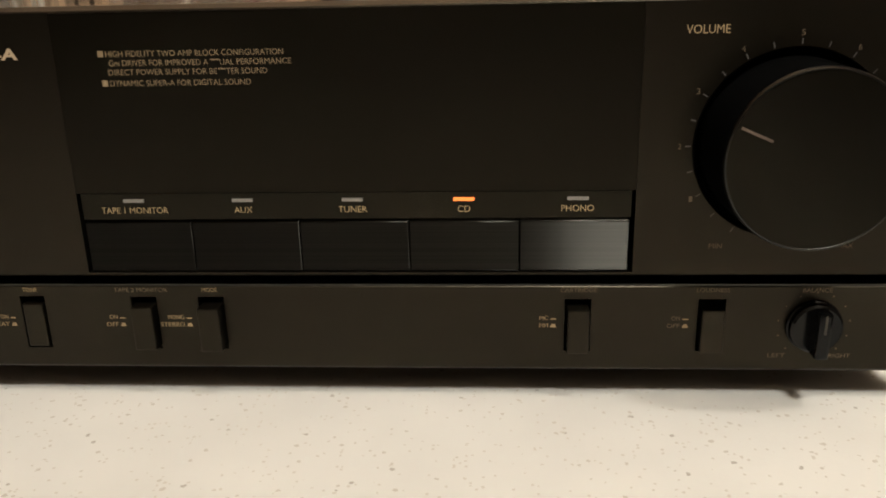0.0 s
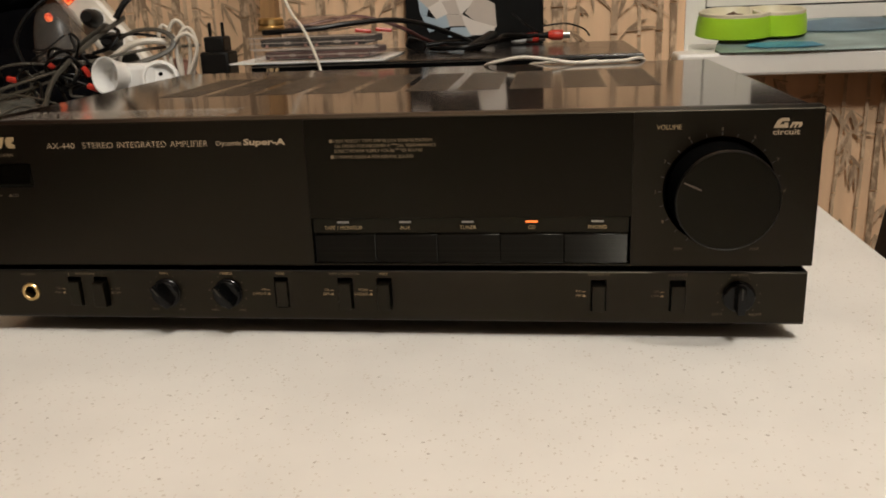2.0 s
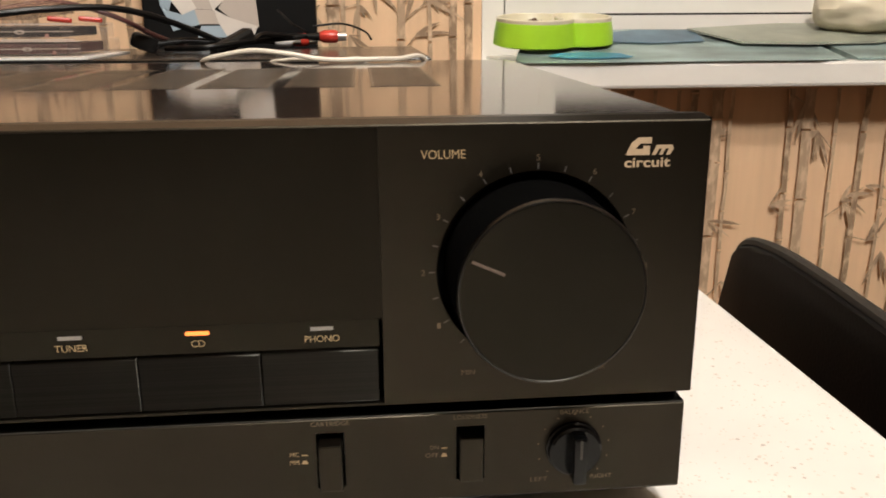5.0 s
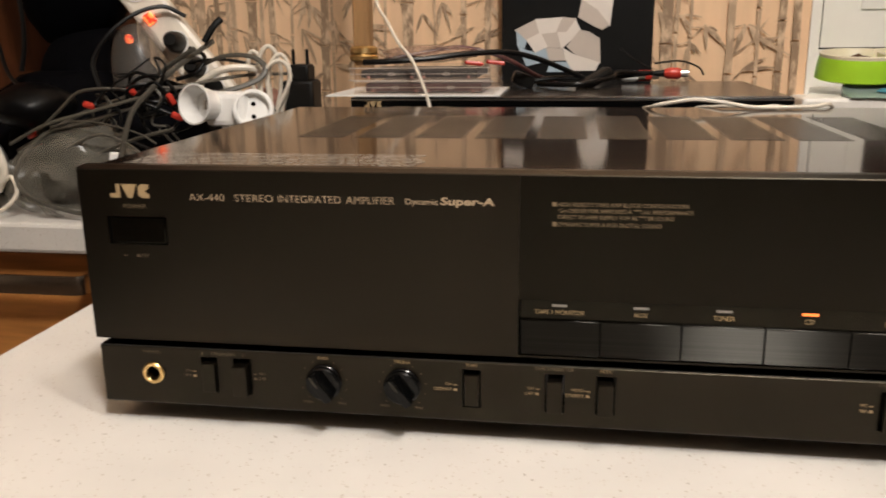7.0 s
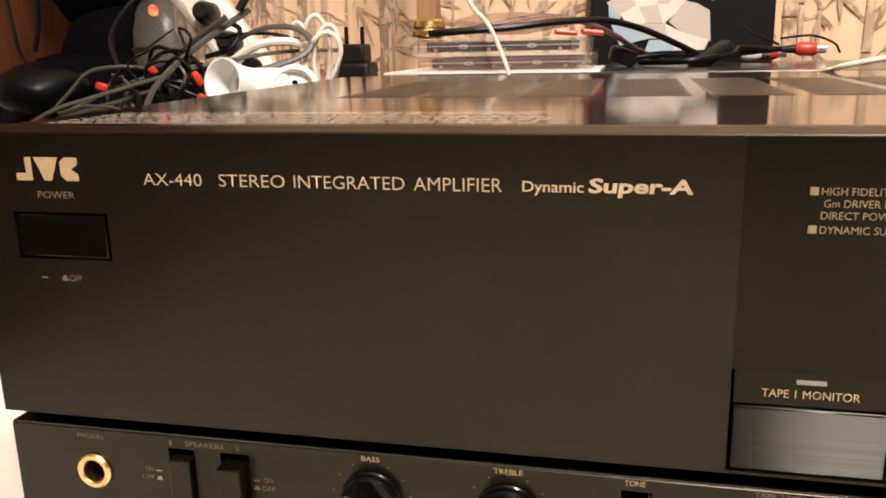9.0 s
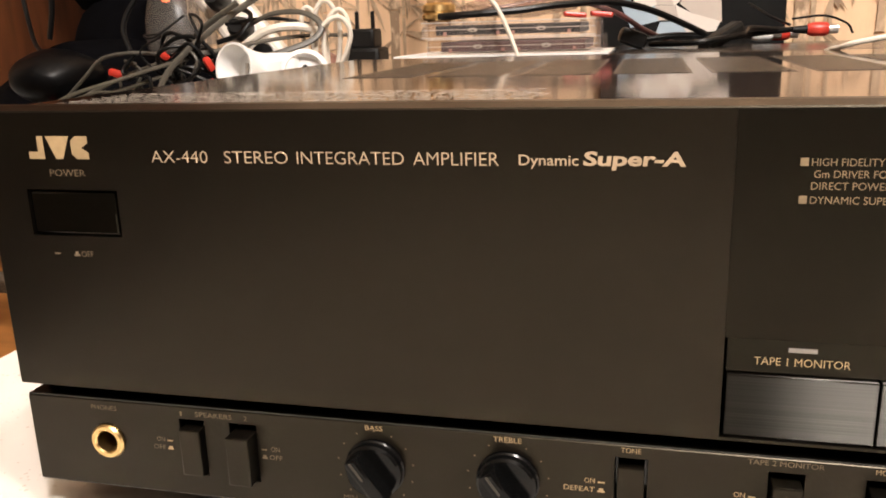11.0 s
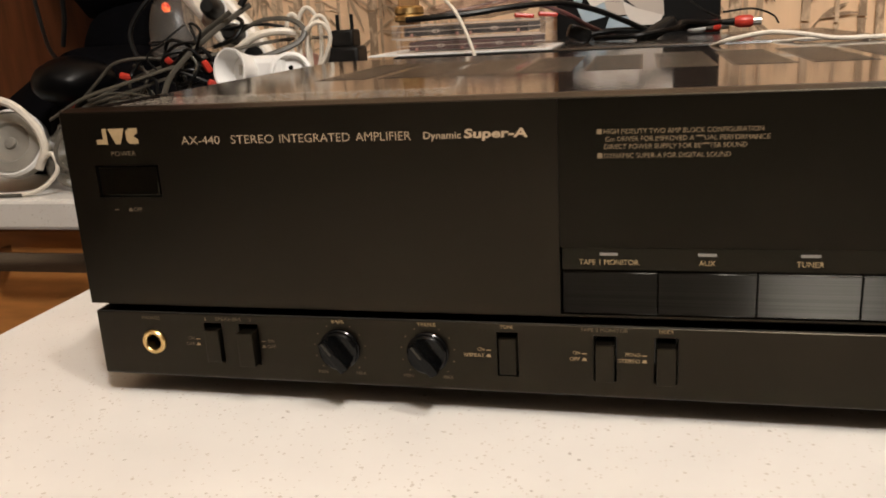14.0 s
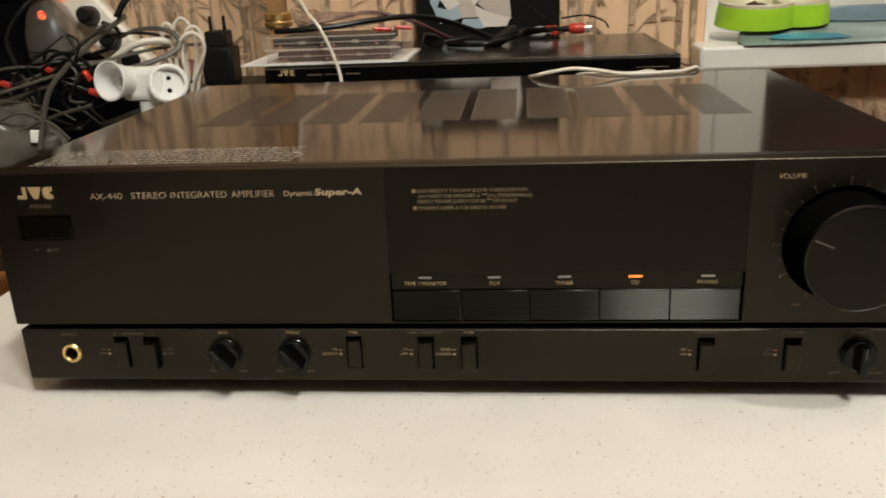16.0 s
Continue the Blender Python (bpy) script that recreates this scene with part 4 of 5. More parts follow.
def build_case(z, dx, tint):
    t = thing("cassette_case", (0.066 + dx, 0.528, z), "clear plastic cassette case with a dark tape inside", "cassette case", "cases on the disc player")
    part("shell", box(-0.068, 0.068, -0.055, 0.055, 0.0, 0.0125, 0.0012), "glass_case", t, "clear plastic shell", True)
    tape = part("tape", box(-0.058, 0.056, -0.048, 0.046, 0.0022, 0.0098, 0.0008), tint, t, "tape body")
    for x in (-0.028, 0.026):
        part("reel", lathe([(0.002, -0.0002), (0.0038, -0.0002), (0.0038, 0.0006), (0.002, 0.0006), (0.002, -0.0002)], Matrix.Translation((x, -0.0482, 0.006)) @ OUT @ Matrix.Diagonal((1, 0.42, 1, 1)), 20), "facet_b", tape)
    # Opaque grey strips stand in for highlights along the clear shell's edges.
    for z0, z1 in ((0.0, 0.0009), (0.0062, 0.0067), (0.0116, 0.0124)):
        part("edge", box(-0.068, 0.068, -0.0556, -0.0548, z0, z1), "facet_b", t)
    for x in (-0.050, -0.008, 0.004, 0.047):
        part("tab", box(x, x + 0.0025, -0.0556, -0.0546, 0.0020, 0.0048), "rosy", t)


build_case(TOP + 0.0018, 0.0, "tape_red")
build_case(TOP + 0.0146, -0.004, "black_plastic")


def cable(points, r, material, label, name="cable", flat=1.0, group="loose cables"):
    return single(name, tube(points, r, 8, 8, flat=flat), material, label, "cable", group)


cable([(0.004, 0.492, 0.1495), (0.03, 0.488, 0.1505), (0.067, 0.495, 0.1525), (0.10, 0.51, 0.156), (0.14, 0.535, 0.157), (0.17, 0.56, 0.150), (0.20, 0.585, 0.137), (0.222, 0.60, 0.126)],
      0.0028, "cable_black", "black audio cable lying over the clear cases")
cable([(0.02, 0.53, 0.1508), (0.06, 0.545, 0.158), (0.09, 0.55, 0.162), (0.12, 0.55, 0.157), (0.145, 0.56, 0.147), (0.165, 0.58, 0.134), (0.19, 0.60, 0.122)],
      0.0022, "tape_red", "brownish plastic cable looped over the cases")
cable([(0.15, 0.58, 0.124), (0.19, 0.59, 0.1285), (0.235, 0.605, 0.126), (0.26, 0.64, 0.1275), (0.29, 0.655, 0.130)], 0.0028, "cable_black", "black audio cable on the disc player")
cable([(0.17, 0.60, 0.1215), (0.21, 0.57, 0.123), (0.245, 0.60, 0.1275), (0.255, 0.625, 0.1325), (0.28, 0.65, 0.1305), (0.30, 0.66, 0.1300)], 0.0026, "cable_black", "black audio cable on the disc player")
cable([(0.295, 0.665, 0.134), (0.28, 0.68, 0.142), (0.27, 0.70, 0.150), (0.262, 0.715, 0.156)], 0.0012, "cable_black", "thin black wire behind the plugs")
cable([(0.30, 0.69, 0.1395), (0.33, 0.70, 0.1415), (0.352, 0.71, 0.134), (0.36, 0.72, 0.125)], 0.0011, "cable_black", "thin black wire behind the plugs")
single("cable_joint", box(-0.022, 0.022, -0.008, 0.008, -0.006, 0.006, 0.004, m=pose(0.230, 0.60, 0.1262, 0, -24, 38)), "black_plastic", "black moulded cable joint on the disc player", "cable joint")
single("cable_joint", box(-0.012, 0.012, -0.008, 0.008, -0.007, 0.007, 0.004, m=pose(0.155, 0.585, 0.1275, 0, 20, 10)), "black_plastic", "black moulded cable joint beside the clear cases", "cable joint")


def build_plug(x, y, z, yaw, tint, label):
    t = thing("audio_plug", (x, y, z), label, "plug", "audio plugs")
    t.rotation_euler = (0, radians(90), radians(yaw))
    part("sleeve", lathe([(0, -0.010), (0.0045, -0.010), (0.0062, -0.006), (0.0064, 0.005), (0.0050, 0.008), (0, 0.008)], None, 24), tint, t, "", True)
    part("barrel", lathe([(0, 0.008), (0.0042, 0.008), (0.0042, 0.016), (0.0030, 0.016), (0, 0.0158)], None, 20), "steel", t, "", True)
    part("strain_relief", lathe([(0, -0.022), (0.0028, -0.022), (0.0040, -0.010), (0, -0.010)], None, 16), "black_plastic", t, "", True)


build_plug(0.318, 0.655, 0.1298, 0, "red", "red audio plug lying on the black disc player")
build_plug(0.272, 0.668, 0.1262, 8, "white_plastic", "white audio plug lying on the black disc player")
build_plug(0.288, 0.676, 0.1262, 4, "red", "red audio plug lying behind the white one")
for x, y in ((0.112, 0.50), (0.132, 0.512)):
    single("red_clip", box(-0.009, 0.009, -0.004, 0.004, -0.002, 0.002, 0.0015, m=pose(x, y, 0.1478, 0, 6, 12)), "red", "small red plastic clip on the clear cases", "clip", "red clips")

cable([(-0.015, 0.60, 0.30), (0.004, 0.55, 0.215), (0.027, 0.50, 0.188), (0.043, 0.475, 0.168), (0.058, 0.458, 0.154), (0.070, 0.452, 0.130), (0.078, 0.445, 0.105), (0.082, 0.42, 0.0735)],
      0.0016, "cable_white", "thin cream wire hanging in front of the disc player", "wire")
# all that stands on the lower box rests at its height
for ob in set(scene.objects) - before_player:
    if ob.parent is None:
        ob.location.z -= 0.0065

cable([(0.258, 0.315, 0.080), (0.257, 0.298, 0.112), (0.262, 0.270, 0.1195), (0.274, 0.264, 0.1228), (0.290, 0.262, 0.1250), (0.308, 0.261, 0.1232), (0.330, 0.264, 0.1197), (0.366, 0.272, 0.1194), (0.386, 0.292, 0.1170), (0.392, 0.315, 0.080)],
      0.0014, "cable_white", "cream cable arched over the back edge of the amplifier", "wire")
cable([(0.288, 0.315, 0.080), (0.292, 0.298, 0.113), (0.306, 0.280, 0.1190), (0.322, 0.274, 0.1194), (0.336, 0.274, 0.1193), (0.348, 0.284, 0.1191), (0.356, 0.300, 0.112), (0.360, 0.315, 0.080)], 0.0010, "cable_white", "cream cable arched over the back edge of the amplifier", "wire")
wrap = lump(None, (0.062, 0.532, 0.1500), (0.046, 0.030, 0.0085), 31, 0.30, 4)
single("plastic_wrapper", wrap, "wrapper", "crumpled reddish clear plastic wrapper on the cases", "wrapper")


def build_picture():
    x0, x1, y = 0.1185, 0.301, 0.738
    t = thing("picture_board", (0, 0, 0), "black board with a pale faceted figure leaning on the wallpaper", "picture")
    part("board", box(x0, x1, y, y + 0.022, -0.002, 0.252, 0.0015), "board", t, "matt black board", True)
    f = [(((.136, .172), (.161, .184), (.166, .168), (.150, .160)), "facet_b"), (((.161, .184), (.193, .186), (.186, .170), (.166, .168)), "facet_a"),
         (((.193, .186), (.208, .184), (.197, .170), (.186, .170)), "facet_b"), (((.137, .170), (.149, .159), (.146, .150), (.138, .156)), "facet_c"),
         (((.150, .160), (.166, .168), (.174, .152), (.160, .146)), "facet_a"), (((.166, .168), (.186, .170), (.191, .151), (.174, .152)), "facet_b"),
         (((.187, .170), (.197, .170), (.207, .184), (.214, .170), (.193, .151)), "facet_a"), (((.214, .170), (.224, .168), (.236, .161), (.238, .134), (.212, .142), (.200, .152)), "facet_b"),
         (((.139, .155), (.146, .149), (.160, .145), (.172, .150), (.176, .136), (.150, .130)), "facet_c"), (((.178, .136), (.174, .150), (.192, .149), (.197, .136)), "facet_b"),
         (((.199, .136), (.195, .149), (.210, .141), (.236, .133), (.232, .124), (.206, .124)), "facet_a"), (((.176, .122), (.180, .133), (.204, .133), (.204, .122)), "facet_c"),
         (((.212, .187), (.216, .207), (.232, .196), (.228, .178)), "facet_b"), (((.216, .208), (.222, .228), (.240, .222), (.233, .197)), "facet_a"),
         (((.234, .196), (.241, .221), (.252, .211), (.249, .178)), "facet_a"), (((.229, .177), (.233, .195), (.248, .177), (.240, .172)), "facet_b"),
         (((.123, .214), (.146, .216), (.145, .234), (.124, .232)), "facet_a"), (((.222, .229), (.231, .240), (.246, .232), (.249, .216), (.240, .223)), "facet_a")]
    k = 0
    for pts, mt in f:
        cx, cz = sum(q[0] for q in pts) / len(pts), sum(q[1] for q in pts) / len(pts)
        pts = [(cx + (px - cx) * 1.11, cz + (pz - cz) * 1.11) for px, pz in pts]
        k += 1
        part("facet", poly(pts, 0.0012 + 0.0001 * (k % 6), Matrix.Translation((0, y, 0))), mt, t)


build_picture()

post = thing("wooden_post", (-0.0225, 0.60, -0.002), "tan wooden post with a brass collar beside the disc player", "post")
part("shaft", box(-0.0098, 0.0098, -0.0098, 0.0098, 0.0, 0.75, 0.003), "post", post, "", True)
part("collar", lathe([(0.0145, 0.143), (0.0160, 0.1445), (0.0160, 0.148), (0.0145, 0.150), (0.0158, 0.152), (0.0150, 0.157), (0.0125, 0.159), (0.0125, 0.143), (0.0145, 0.143)], None, 32), "brass", post, "polished brass collar", True)

# ---- the heap at the end of the counter ----
bag_thing = thing("black_bag", (-0.34, 0.58, -0.002), "slumped black fabric bag heaped on the counter", "bag")
for nm, c, r, k, q in (("bag_body", (-0.385, 0.60, 0.045), (0.125, 0.11, 0.085), 1, 0.25), ("bag_flap", (-0.270, 0.585, 0.050), (0.075, 0.10, 0.075), 2, 0.25),
                       ("bag_pocket", (-0.300, 0.500, 0.035), (0.095, 0.055, 0.060), 5, 0.25), ("bag_top", (-0.358, 0.625, 0.108), (0.072, 0.055, 0.076), 3, 0.10),
                       ("bag_strap", (-0.378, 0.625, 0.280), (0.086, 0.050, 0.122), 4, 0.10)):
    part(nm, lump(None, c, r, k, q), "fabric", bag_thing, "", True).matrix_basis = under(bag_thing)
single("black_case", lump(None, (-0.334, 0.462, 0.102), (0.038, 0.042, 0.025), 7, 0.06, 4), "case", "rounded glossy black plastic case on the black bag", "case")
single("plastic_bag", lump(None, (-0.280, 0.440, 0.038), (0.070, 0.042, 0.048), 8, 0.34, 4), "bag", "crumpled clear plastic bag on the white counter", "plastic bag")
cup = thing("smoked_cup", (-0.240, 0.515, 0.122), "smoked clear plastic cover lit red by a lamp", "cover")
cup.rotation_euler = (0, radians(-8), 0)
part("shell", lathe([(0.031, 0), (0.031, 0.010), (0.028, 0.030), (0.021, 0.050), (0.012, 0.060), (0, 0.062)], None, 40), "smoke", cup, "", True)
part("lamp", lathe([(0, 0.041), (0.003, 0.042), (0.0045, 0.046), (0.003, 0.050), (0, 0.051)], Matrix.Translation((0.002, -0.016, 0)), 20), "red_lit", cup, "glowing red lamp", True)


def build_power_strip():
    t = thing("power_strip", (-0.206, 0.545, 0.155), "white power strip propped up on the heap of cables", "power strip")
    t.rotation_euler = Euler((radians(-12), radians(53), radians(4)))
    part("body", box(-0.105, 0.105, -0.018, 0.018, -0.0195, 0.0195, 0.005), "cable_white", t, "", True)
    for x in (-0.075, -0.008, 0.024, 0.052):
        s = part("socket", lathe([(0.0145, 0.0), (0.0150, 0.0012), (0.0165, 0.0012), (0.0165, 0)], Matrix.Translation((x, -0.018, 0)) @ OUT @ Matrix.Diagonal((0.75, 0.75, 1, 1)), 28), "white_plastic", t, "", True)
        part("hole", lathe([(0, 0.0004), (0.0135, 0.0004), (0.0135, 0)], Matrix.Translation((x, -0.018, 0)) @ OUT @ Matrix.Diagonal((0.75, 0.75, 1, 1)), 24), "black_plastic", s)
    part("lit_switch", box(-0.049, -0.037, -0.0215, -0.0175, -0.011, -0.001, 0.001), "red_lit", t, "glowing red switch")
    part("sticker", box(0.072, 0.082, -0.0186, -0.018, -0.008, 0.008), "pink", t)
    for x in (-0.008, 0.024):
        pl = part("plug", lathe([(0, 0.030), (0.006, 0.030), (0.009, 0.022), (0.0105, 0.006), (0.0105, 0.0008), (0, 0.0008)], Matrix.Translation((x, -0.018, 0)) @ OUT, 24), "black_plastic", t, "black mains plug", True)


build_power_strip()


def build_bulb_adapter():
    t = thing("socket_adapter", (-0.122, 0.418, 0.0715), "white plastic lamp-holder adapter with a round socket", "adapter")
    base = Matrix.Translation((-0.005, 0.002, 0.036)) @ Matrix.Scale(0.9, 4)
    ax = Vector((-0.30, -0.92, 0.12)).to_track_quat("Z", "Y").to_matrix().to_4x4()
    cone = part("holder", lathe([(0.0, -0.018), (0.0145, -0.018), (0.0155, 0.0), (0.0185, 0.016), (0.0208, 0.021), (0.0208, 0.0235), (0.0190, 0.0235), (0.0172, 0.016), (0.0145, 0.002), (0, 0.000)], base @ ax, 48), "white_plastic", t, "flared white holder", True)
    part("contact", box(-0.002, 0.002, -0.005, 0.005, 0.0, 0.008, 0.0006, m=base @ ax), "steel", cone)
    m2 = Matrix.Translation((0.037, 0.004, 0.031)) @ Matrix.Scale(0.92, 4) @ Vector((0.25, -0.90, 0.30)).to_track_quat("Z", "Y").to_matrix().to_4x4()
    body = part("socket_body", lathe([(0, -0.030), (0.018, -0.030), (0.021, -0.004), (0.0205, 0.006), (0.0185, 0.008), (0.0165, 0.008), (0.0155, 0.0), (0, 0.0)], m2, 48), "white_plastic", t, "", True)
    for s in (-1, 1):
        part("pin_hole", lathe([(0, 0.0004), (0.0024, 0.0004), (0.0024, 0)], m2 @ Matrix.Translation((0, s * 0.0065, 0)), 16), "dark", body)
    part("neck", box(-0.010, 0.032, -0.002, 0.018, 0.016, 0.048, 0.006), "white_plastic", t, "", True)
    part("foot", box(0.004, 0.040, 0.002, 0.030, 0.0, 0.026, 0.005), "white_plastic", t, "", True)


build_bulb_adapter()

ad = thing("mains_adapter", (-0.1145, 0.655, 0.0715), "black mains adapter standing with its two prongs up", "mains adapter")
part("body", box(-0.0195, 0.0195, -0.018, 0.018, 0.0, 0.046, 0.004), "black_plastic", ad, "", True)
part("shoulder", box(-0.0135, 0.0135, -0.014, 0.014, 0.0445, 0.0645, 0.003), "black_plastic", ad, "", True)
for x in (-0.0085, 0.0085):
    part("prong", lathe([(0, 0.064), (0.0022, 0.064), (0.0020, 0.081), (0, 0.082)], Matrix.Translation((x, 0, 0)), 16), "black_plastic", ad, "", True)

coil = thing("coiled_cable", (-0.092, 0.50, 0.0715), "white cable wound into a tied upright bundle", "cable")
for k, (dx, w, lean, top) in enumerate(((-0.010, 0.010, -0.010, 0.083), (-0.002, 0.013, 0.000, 0.088), (0.006, 0.012, 0.006, 0.080), (0.002, 0.016, 0.012, 0.074))):
    pts = []
    for i in range(13):
        a = 2 * math.pi * i / 12
        z = 0.044 + math.sin(a) * (top - 0.044 if math.sin(a) > 0 else 0.044 - 0.003)
        pinch = 0.35 + 0.65 * min(1, abs(z - 0.026) / 0.03)
        pts.append((dx + w * math.cos(a) * pinch + lean * (z - 0.03) / 0.05, -0.006 * k + 0.003 * math.cos(a), z))
    part("turn", tube(pts, 0.0021, 8, 4), "cable_white", coil, "", True)
part("tie", lathe([(0.0085, 0.024), (0.0090, 0.0255), (0.0085, 0.027), (0.008, 0.0255), (0.0085, 0.024)], Matrix.Translation((0, -0.009, 0)) @ Matrix.Diagonal((1, 1.5, 1, 1)), 20), "cable_grey", coil)

single("rosy_pouch", lump(None, (-0.122, 0.535, 0.094), (0.026, 0.030, 0.024), 11, 0.2), "rosy", "reddish plastic pouch among the cables", "pouch")

G = "loose cables"
cable([(-0.16, 0.372 + 0.03, 0.0015), (-0.21, 0.400, 0.002), (-0.267, 0.401, 0.0062), (-0.312, 0.405, 0.020), (-0.331, 0.412, 0.040), (-0.312, 0.425, 0.072), (-0.275, 0.44, 0.095), (-0.235, 0.45, 0.110), (-0.205, 0.46, 0.119), (-0.165, 0.49, 0.121)],
      0.0020, "cable_grey", "grey round cable looping over the clear bag")
cable([(-0.345, 0.43, 0.068), (-0.30, 0.425, 0.088), (-0.25, 0.425, 0.101), (-0.20, 0.43, 0.114), (-0.16, 0.45, 0.124), (-0.12, 0.49, 0.131), (-0.085, 0.53, 0.131)], 0.0021, "cable_grey", "grey flat cable across the heap", flat=0.6)
cable([(-0.345, 0.44, 0.060), (-0.30, 0.43, 0.080), (-0.25, 0.43, 0.093), (-0.20, 0.435, 0.107), (-0.165, 0.455, 0.117)], 0.0020, "cable_grey", "grey flat cable across the heap", flat=0.6)
cable([(-0.218, 0.405, 0.045), (-0.214, 0.41, 0.066), (-0.203, 0.415, 0.100), (-0.187, 0.425, 0.121), (-0.165, 0.45, 0.145), (-0.145, 0.48, 0.165)], 0.0026, "cable_grey", "grey flat cable standing out of the heap", flat=0.6)
cable([(-0.268, 0.475, 0.118), (-0.276, 0.48, 0.145), (-0.262, 0.49, 0.172), (-0.240, 0.505, 0.192), (-0.215, 0.52, 0.200), (-0.195, 0.53, 0.190)], 0.0022, "cable_black", "black cable arching over the smoked cover")
cable([(-0.150, 0.47, 0.164), (-0.142, 0.475, 0.178), (-0.135, 0.48, 0.186)], 0.0034, "cable_black", "black cable end standing up")
for c, r, tilt in (((-0.196, 0.430, 0.112), 0.018, 0), ((-0.188, 0.435, 0.094), 0.020, 1), ((-0.205, 0.44, 0.125), 0.015, 2)):
    cable([(c[0] + r * math.cos(a), c[1] + 0.006 * math.sin(a * 2 + tilt), c[2] + 0.8 * r * math.sin(a)) for a in [2 * math.pi * i / 10 + tilt for i in range(11)]], 0.0016, "cable_black", "black cable turned into a small loop")
cable([(-0.170, 0.50, 0.140), (-0.14, 0.49, 0.150), (-0.11, 0.485, 0.150), (-0.093, 0.48, 0.140), (-0.098, 0.472, 0.128), (-0.125, 0.458, 0.118), (-0.160, 0.445, 0.112)], 0.0028, "cable_grey", "grey flat cable bent round the white bundle", flat=0.55)
cable([(-0.165, 0.47, 0.120), (-0.14, 0.475, 0.136), (-0.115, 0.485, 0.139), (-0.095, 0.50, 0.132)], 0.0036, "cable_white", "thick white cable over the socket adapter")
cable([(-0.180, 0.50, 0.158), (-0.160, 0.49, 0.150), (-0.165, 0.48, 0.135), (-0.185, 0.475, 0.128)], 0.0022, "cable_black", "black cable behind the socket adapter")
cable([(-0.27, 0.41, 0.068), (-0.235, 0.412, 0.080), (-0.205, 0.41, 0.070), (-0.185, 0.405, 0.055)], 0.0013, "cable_grey", "thin grey wire over the clear bag")
cable([(-0.46, 0.56, 0.30), (-0.445, 0.56, 0.22), (-0.43, 0.55, 0.16), (-0.40, 0.52, 0.130), (-0.36, 0.49, 0.115)], 0.0022, "cable_black", "black cable hanging beside the wooden panel")
cable([(-0.40, 0.53, 0.29), (-0.385, 0.53, 0.22), (-0.384, 0.53, 0.17), (-0.392, 0.53, 0.135)], 0.0026, "cable_black", "black cable hanging beside the wooden panel")
cable([(-0.314, 0.430, 0.079), (-0.285, 0.430, 0.103), (-0.266, 0.430, 0.118), (-0.240, 0.432, 0.122), (-0.215, 0.44, 0.120)], 0.0016, "cable_grey", "thin grey wire across the heap")
cable([(-0.206, 0.445, 0.106), (-0.189, 0.448, 0.134), (-0.152, 0.452, 0.159)], 0.0026, "cable_grey", "grey flat cable slanting over the power strip", flat=0.6)
cable([(-0.244, 0.420, 0.061), (-0.202, 0.420, 0.076), (-0.165, 0.420, 0.085)], 0.0017, "cable_grey", "thin grey wire over the clear bag")
cable([(-0.295, 0.424, 0.086), (-0.263, 0.420, 0.092), (-0.229, 0.416, 0.089), (-0.197, 0.414, 0.081), (-0.180, 0.412, 0.072)], 0.0009, "cable_grey", "thin grey wire over the clear bag")
cable([(-0.218, 0.438, 0.122), (-0.202, 0.436, 0.132), (-0.184, 0.436, 0.133), (-0.171, 0.438, 0.122), (-0.170, 0.440, 0.111), (-0.186, 0.436, 0.109), (-0.201, 0.434, 0.100), (-0.200, 0.432, 0.094), (-0.178, 0.434, 0.098)], 0.0017, "cable_black", "black cable turned into a small loop")
cable([(-0.189, 0.50, 0.143), (-0.164, 0.50, 0.146), (-0.138, 0.50, 0.146), (-0.110, 0.505, 0.140)], 0.0016, "cable_black", "black cable behind the socket adapter")
rng = random.Random(17)
for k in range(9):
    x, z = rng.uniform(-0.25, -0.17), rng.uniform(0.070, 0.125)
    pts = [(x, 0.435, z)]
    for _ in range(5):
        pts.append((pts[-1][0] + rng.uniform(-0.022, 0.026), 0.430 + rng.uniform(-0.008, 0.012), min(0.150, max(0.062, pts[-1][2] + rng.uniform(-0.026, 0.026)))))
    cable(pts, rng.choice((0.0009, 0.0013, 0.0016)), rng.choice(("cable_black", "cable_black", "cable_grey")), "thin dark wire tangled in the heap")
for x, y, z, r in ((-0.256, 0.432, 0.106, 20), (-0.212, 0.436, 0.1185, 50), (-0.321, 0.432, 0.077, -20), (-0.171, 0.432, 0.112, 60), (-0.164, 0.428, 0.096, 30), (-0.100, 0.47, 0.087, 40)):
    single("red_clip", box(-0.006, 0.006, -0.003, 0.003, -0.003, 0.003, 0.002, m=pose(x, y, z, 10, r, r)), "red", "small red plastic clip among the cables", "clip", "red clips")
single("white_connector", box(-0.004, 0.004, -0.003, 0.003, -0.006, 0.006, 0.001, m=pose(-0.222, 0.408, 0.058, 0, 8, 20)), "white_plastic", "small white cable connector", "connector")

hp = thing("headphones", (-0.385, 0.425, -0.002), "silver and white headphones lying on the white counter", "headphones")
mh = Matrix.Translation((-0.004, 0.0, 0.048)) @ Vector((0.25, -0.85, 0.35)).to_track_quat("Z", "Y").to_matrix().to_4x4()
ear = part("ear_cup", lathe([(0, -0.020), (0.026, -0.020), (0.034, -0.008), (0.034, 0.002), (0.029, 0.007), (0.020, 0.0075), (0.018, 0.004), (0.006, 0.003), (0.005, 0.006), (0, 0.0065)], mh, 48), "silver", hp, "silvered ear cup", True)
part("ring", lathe([(0.031, 0.0050), (0.0335, 0.0025), (0.0345, 0.004), (0.0325, 0.0075), (0.031, 0.0080), (0.031, 0.0050)], mh, 48), "white_plastic", ear, "", True)
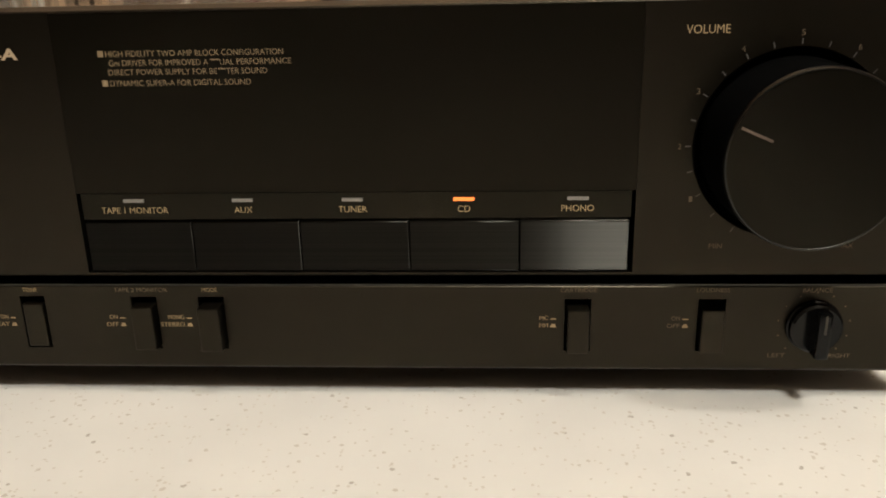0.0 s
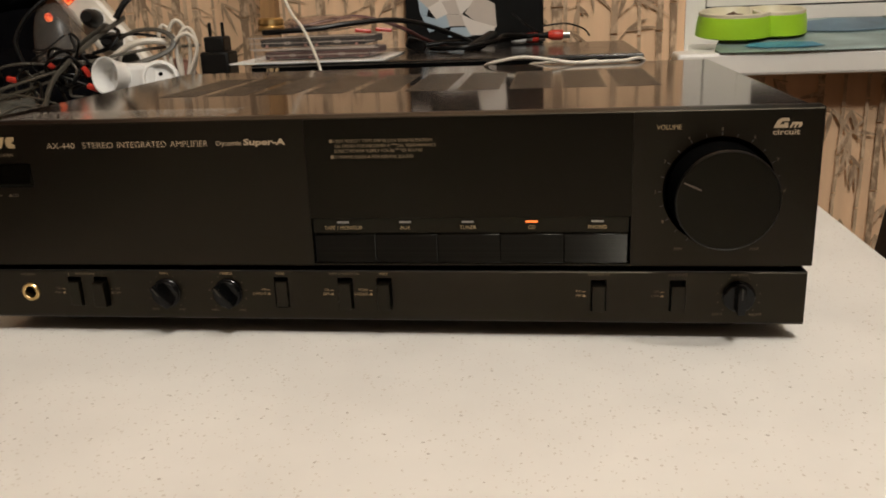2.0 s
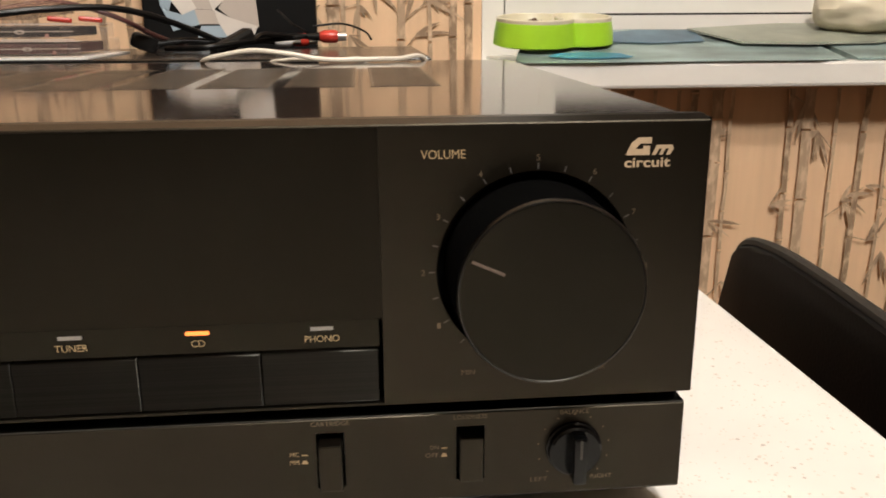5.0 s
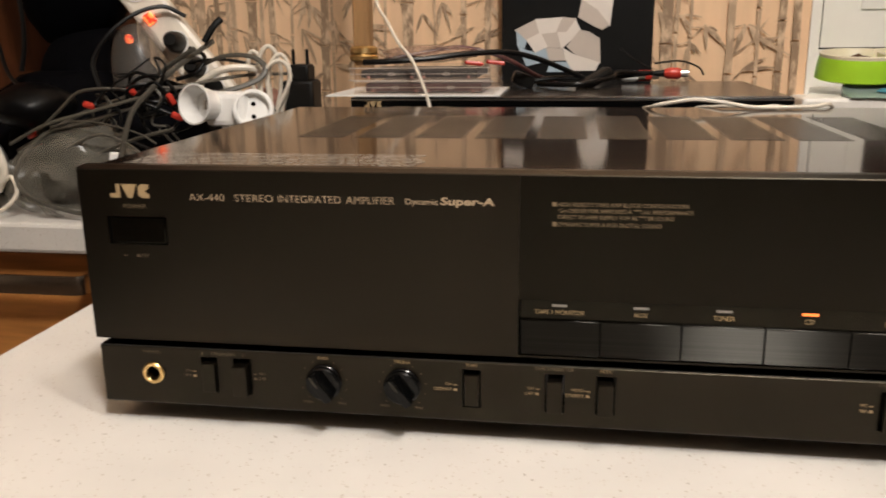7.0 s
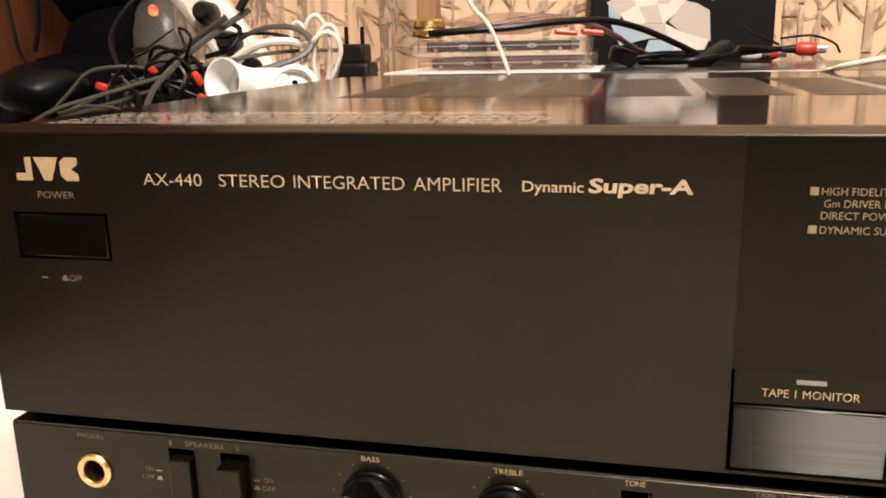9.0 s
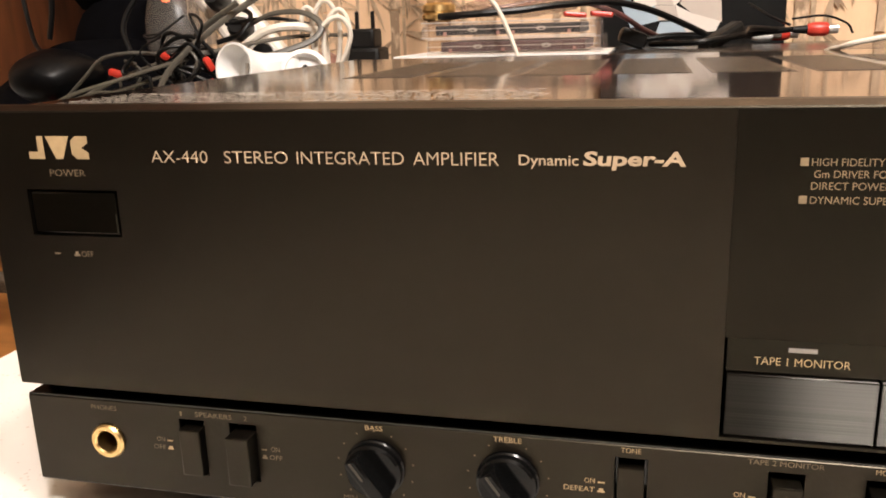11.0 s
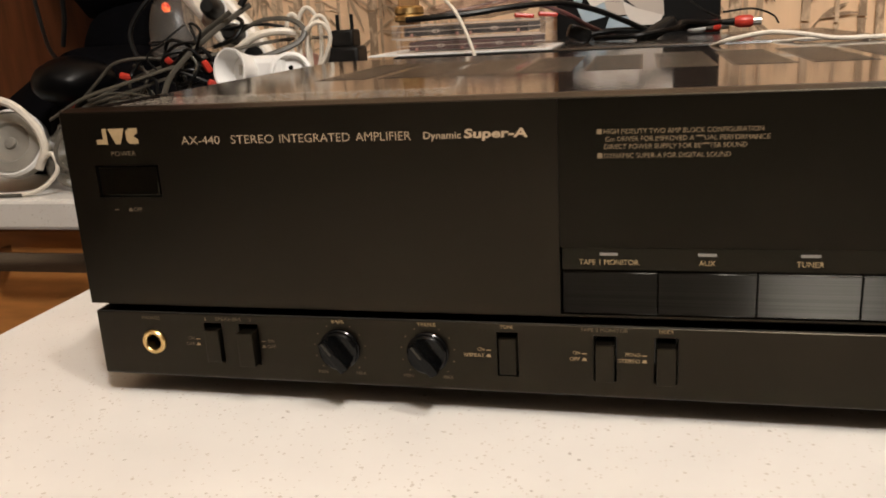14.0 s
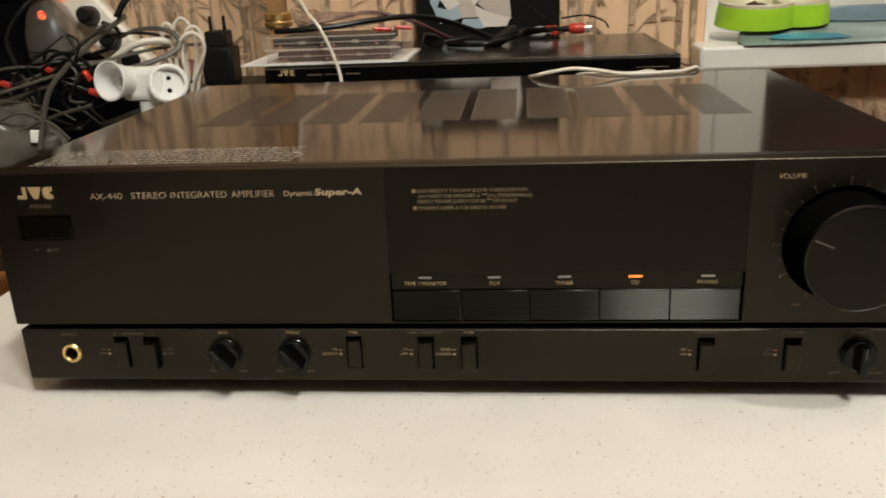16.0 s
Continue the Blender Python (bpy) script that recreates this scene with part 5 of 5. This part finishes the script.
part("headband", tube([(-0.05, -0.005, 0.075), (-0.02, -0.012, 0.092), (0.012, -0.012, 0.088), (0.034, -0.010, 0.066), (0.040, -0.010, 0.045), (0.030, -0.010, 0.025)], 0.0042), "cable_white", hp, "", True)
part("cord", tube([(0.030, -0.010, 0.028), (0.05, -0.014, 0.040), (0.055, -0.018, 0.022), (0.03, -0.025, 0.004), (-0.02, -0.03, 0.003), (-0.08, -0.03, 0.003)], 0.0022), "cable_white", hp, "", True)
part("cord", tube([(0.020, -0.028, 0.0022), (-0.03, -0.034, 0.0022), (-0.09, -0.032, 0.0022)], 0.0018), "cable_grey", hp, "", True)

# ---- on the window sill ----
SILL = 0.092


def sheet(name, pts, z, thick, material, label, category, wedge=False):
    b = poly([(x, y) for x, y in pts], thick)
    bmesh.ops.transform(b, matrix=Matrix.Translation((0, 0, z)) @ Matrix.Rotation(radians(-90), 4, "X"), verts=b.verts)
    for v in b.verts:
        if not wedge or v.co.z > z + thick / 2:
            v.co.z += 0.17 * (v.co.y - 0.705) + 0.0006 * noise.noise(v.co * 30)
    return single(name, b, material, label, category, "", False)


sheet("table_mat", [(0.522, 0.702), (0.60, 0.700), (0.72, 0.703), (0.86, 0.702), (0.895, 0.708), (0.90, 0.80), (0.89, 0.88), (0.70, 0.888), (0.57, 0.87), (0.528, 0.76), (0.518, 0.72)], SILL + 0.0003, 0.0010, "teal", "stacked blue-green marbled mats on the sill", "mat", True)
sheet("print_patch", [(0.555, 0.722), (0.575, 0.714), (0.62, 0.712), (0.65, 0.718), (0.64, 0.736), (0.60, 0.742), (0.565, 0.736)], SILL + 0.0030, 0.0006, "blue", "bright blue painted patch on the marbled mat", "patch")
sheet("print_patch", [(0.64, 0.80), (0.70, 0.79), (0.765, 0.80), (0.775, 0.865), (0.70, 0.87), (0.645, 0.85)], SILL + 0.0030, 0.0006, "navy", "dark blue painted patch on the marbled mat", "patch")
sheet("folded_sheet", [(0.765, 0.86), (0.80, 0.775), (0.88, 0.765), (0.97, 0.77), (1.03, 0.80), (1.02, 0.885), (0.90, 0.89)], SILL + 0.0050, 0.0024, "sage", "grey-green folded sheet on the mat", "sheet")
sheet("table_mat", [(0.907, 0.706), (1.20, 0.703), (1.21, 0.80), (1.20, 0.88), (1.04, 0.885), (0.912, 0.80)], SILL + 0.0003, 0.0020, "teal", "stacked blue-green marbled mats on the sill", "mat", True)
sack = lump(None, (0.985, 0.835, SILL + 0.056), (0.062, 0.045, 0.034), 21, 0.16, 4)
single("plastic_tub", sack, "cream", "pale crumpled plastic wrapping on the sill", "wrapping")


def build_bowl():
    t = thing("pet_bowl", (0.574, 0.790, SILL + 0.0170), "lime green double pet bowl with cream insides and kibble", "pet bowl")
    t.scale = (0.94, 1, 0.84)
    t.rotation_euler = (math.atan(0.09), 0, 0)
    c1, r1, c2, r2 = Vector((-0.023, -0.002)), 0.052, Vector((0.037, 0.008)), 0.042

    def reach(a):
        d = Vector((math.cos(a), math.sin(a)))
        best = 0
        for c, r in ((c1, r1), (c2, r2)):
            b = d.dot(c)
            q = b * b - c.length_squared + r * r
            if q > 0:
                best = max(best, b + math.sqrt(q))
        return best
    n = 72

    def loft(rings):
        one = bmesh.new()
        made = []
        for inset, z in rings:
            made.append([one.verts.new(((reach(2 * math.pi * i / n) - inset) * math.cos(2 * math.pi * i / n), (reach(2 * math.pi * i / n) - inset) * math.sin(2 * math.pi * i / n), z)) for i in range(n)])
        for a, b in zip(made, made[1:]):
            for i in range(n):
                one.faces.new((a[i], a[(i + 1) % n], b[(i + 1) % n], b[i]))
        one.faces.new(made[-1])
        return one
    part("shell", loft([(0.004, 0.0), (0.0, 0.002), (0.001, 0.018), (0.0035, 0.0325), (0.006, 0.0325), (0.007, 0.024)]), "green", t, "lime green outside", True)
    inside = loft([(0.0040, 0.0320), (0.0035, 0.0370), (0.0050, 0.0385), (0.0075, 0.0380), (0.011, 0.029), (0.015, 0.020), (0.020, 0.018)])
    cream = part("liner", inside, "cream", t, "cream inside", True)
    part("divider", box(0.009, 0.015, -0.026, 0.034, 0.0175, 0.035, 0.002), "cream", cream, "", True)
    rng = random.Random(8)
    kb = bmesh.new()
    for i in range(46):
        a, r = rng.uniform(0, 6.28), 0.024 * math.sqrt(rng.random())
        lump(kb, (c1.x + r * math.cos(a), c1.y + r * math.sin(a), 0.024 + 0.012 * (1 - r / 0.024) * rng.uniform(0.6, 1)), (0.0036, 0.0036, 0.0028), i, 0.3, 1)
    k = part("kibble", kb, "kibble", t, "brown dry kibble")
    k["kind"] = "stuff"


build_bowl()
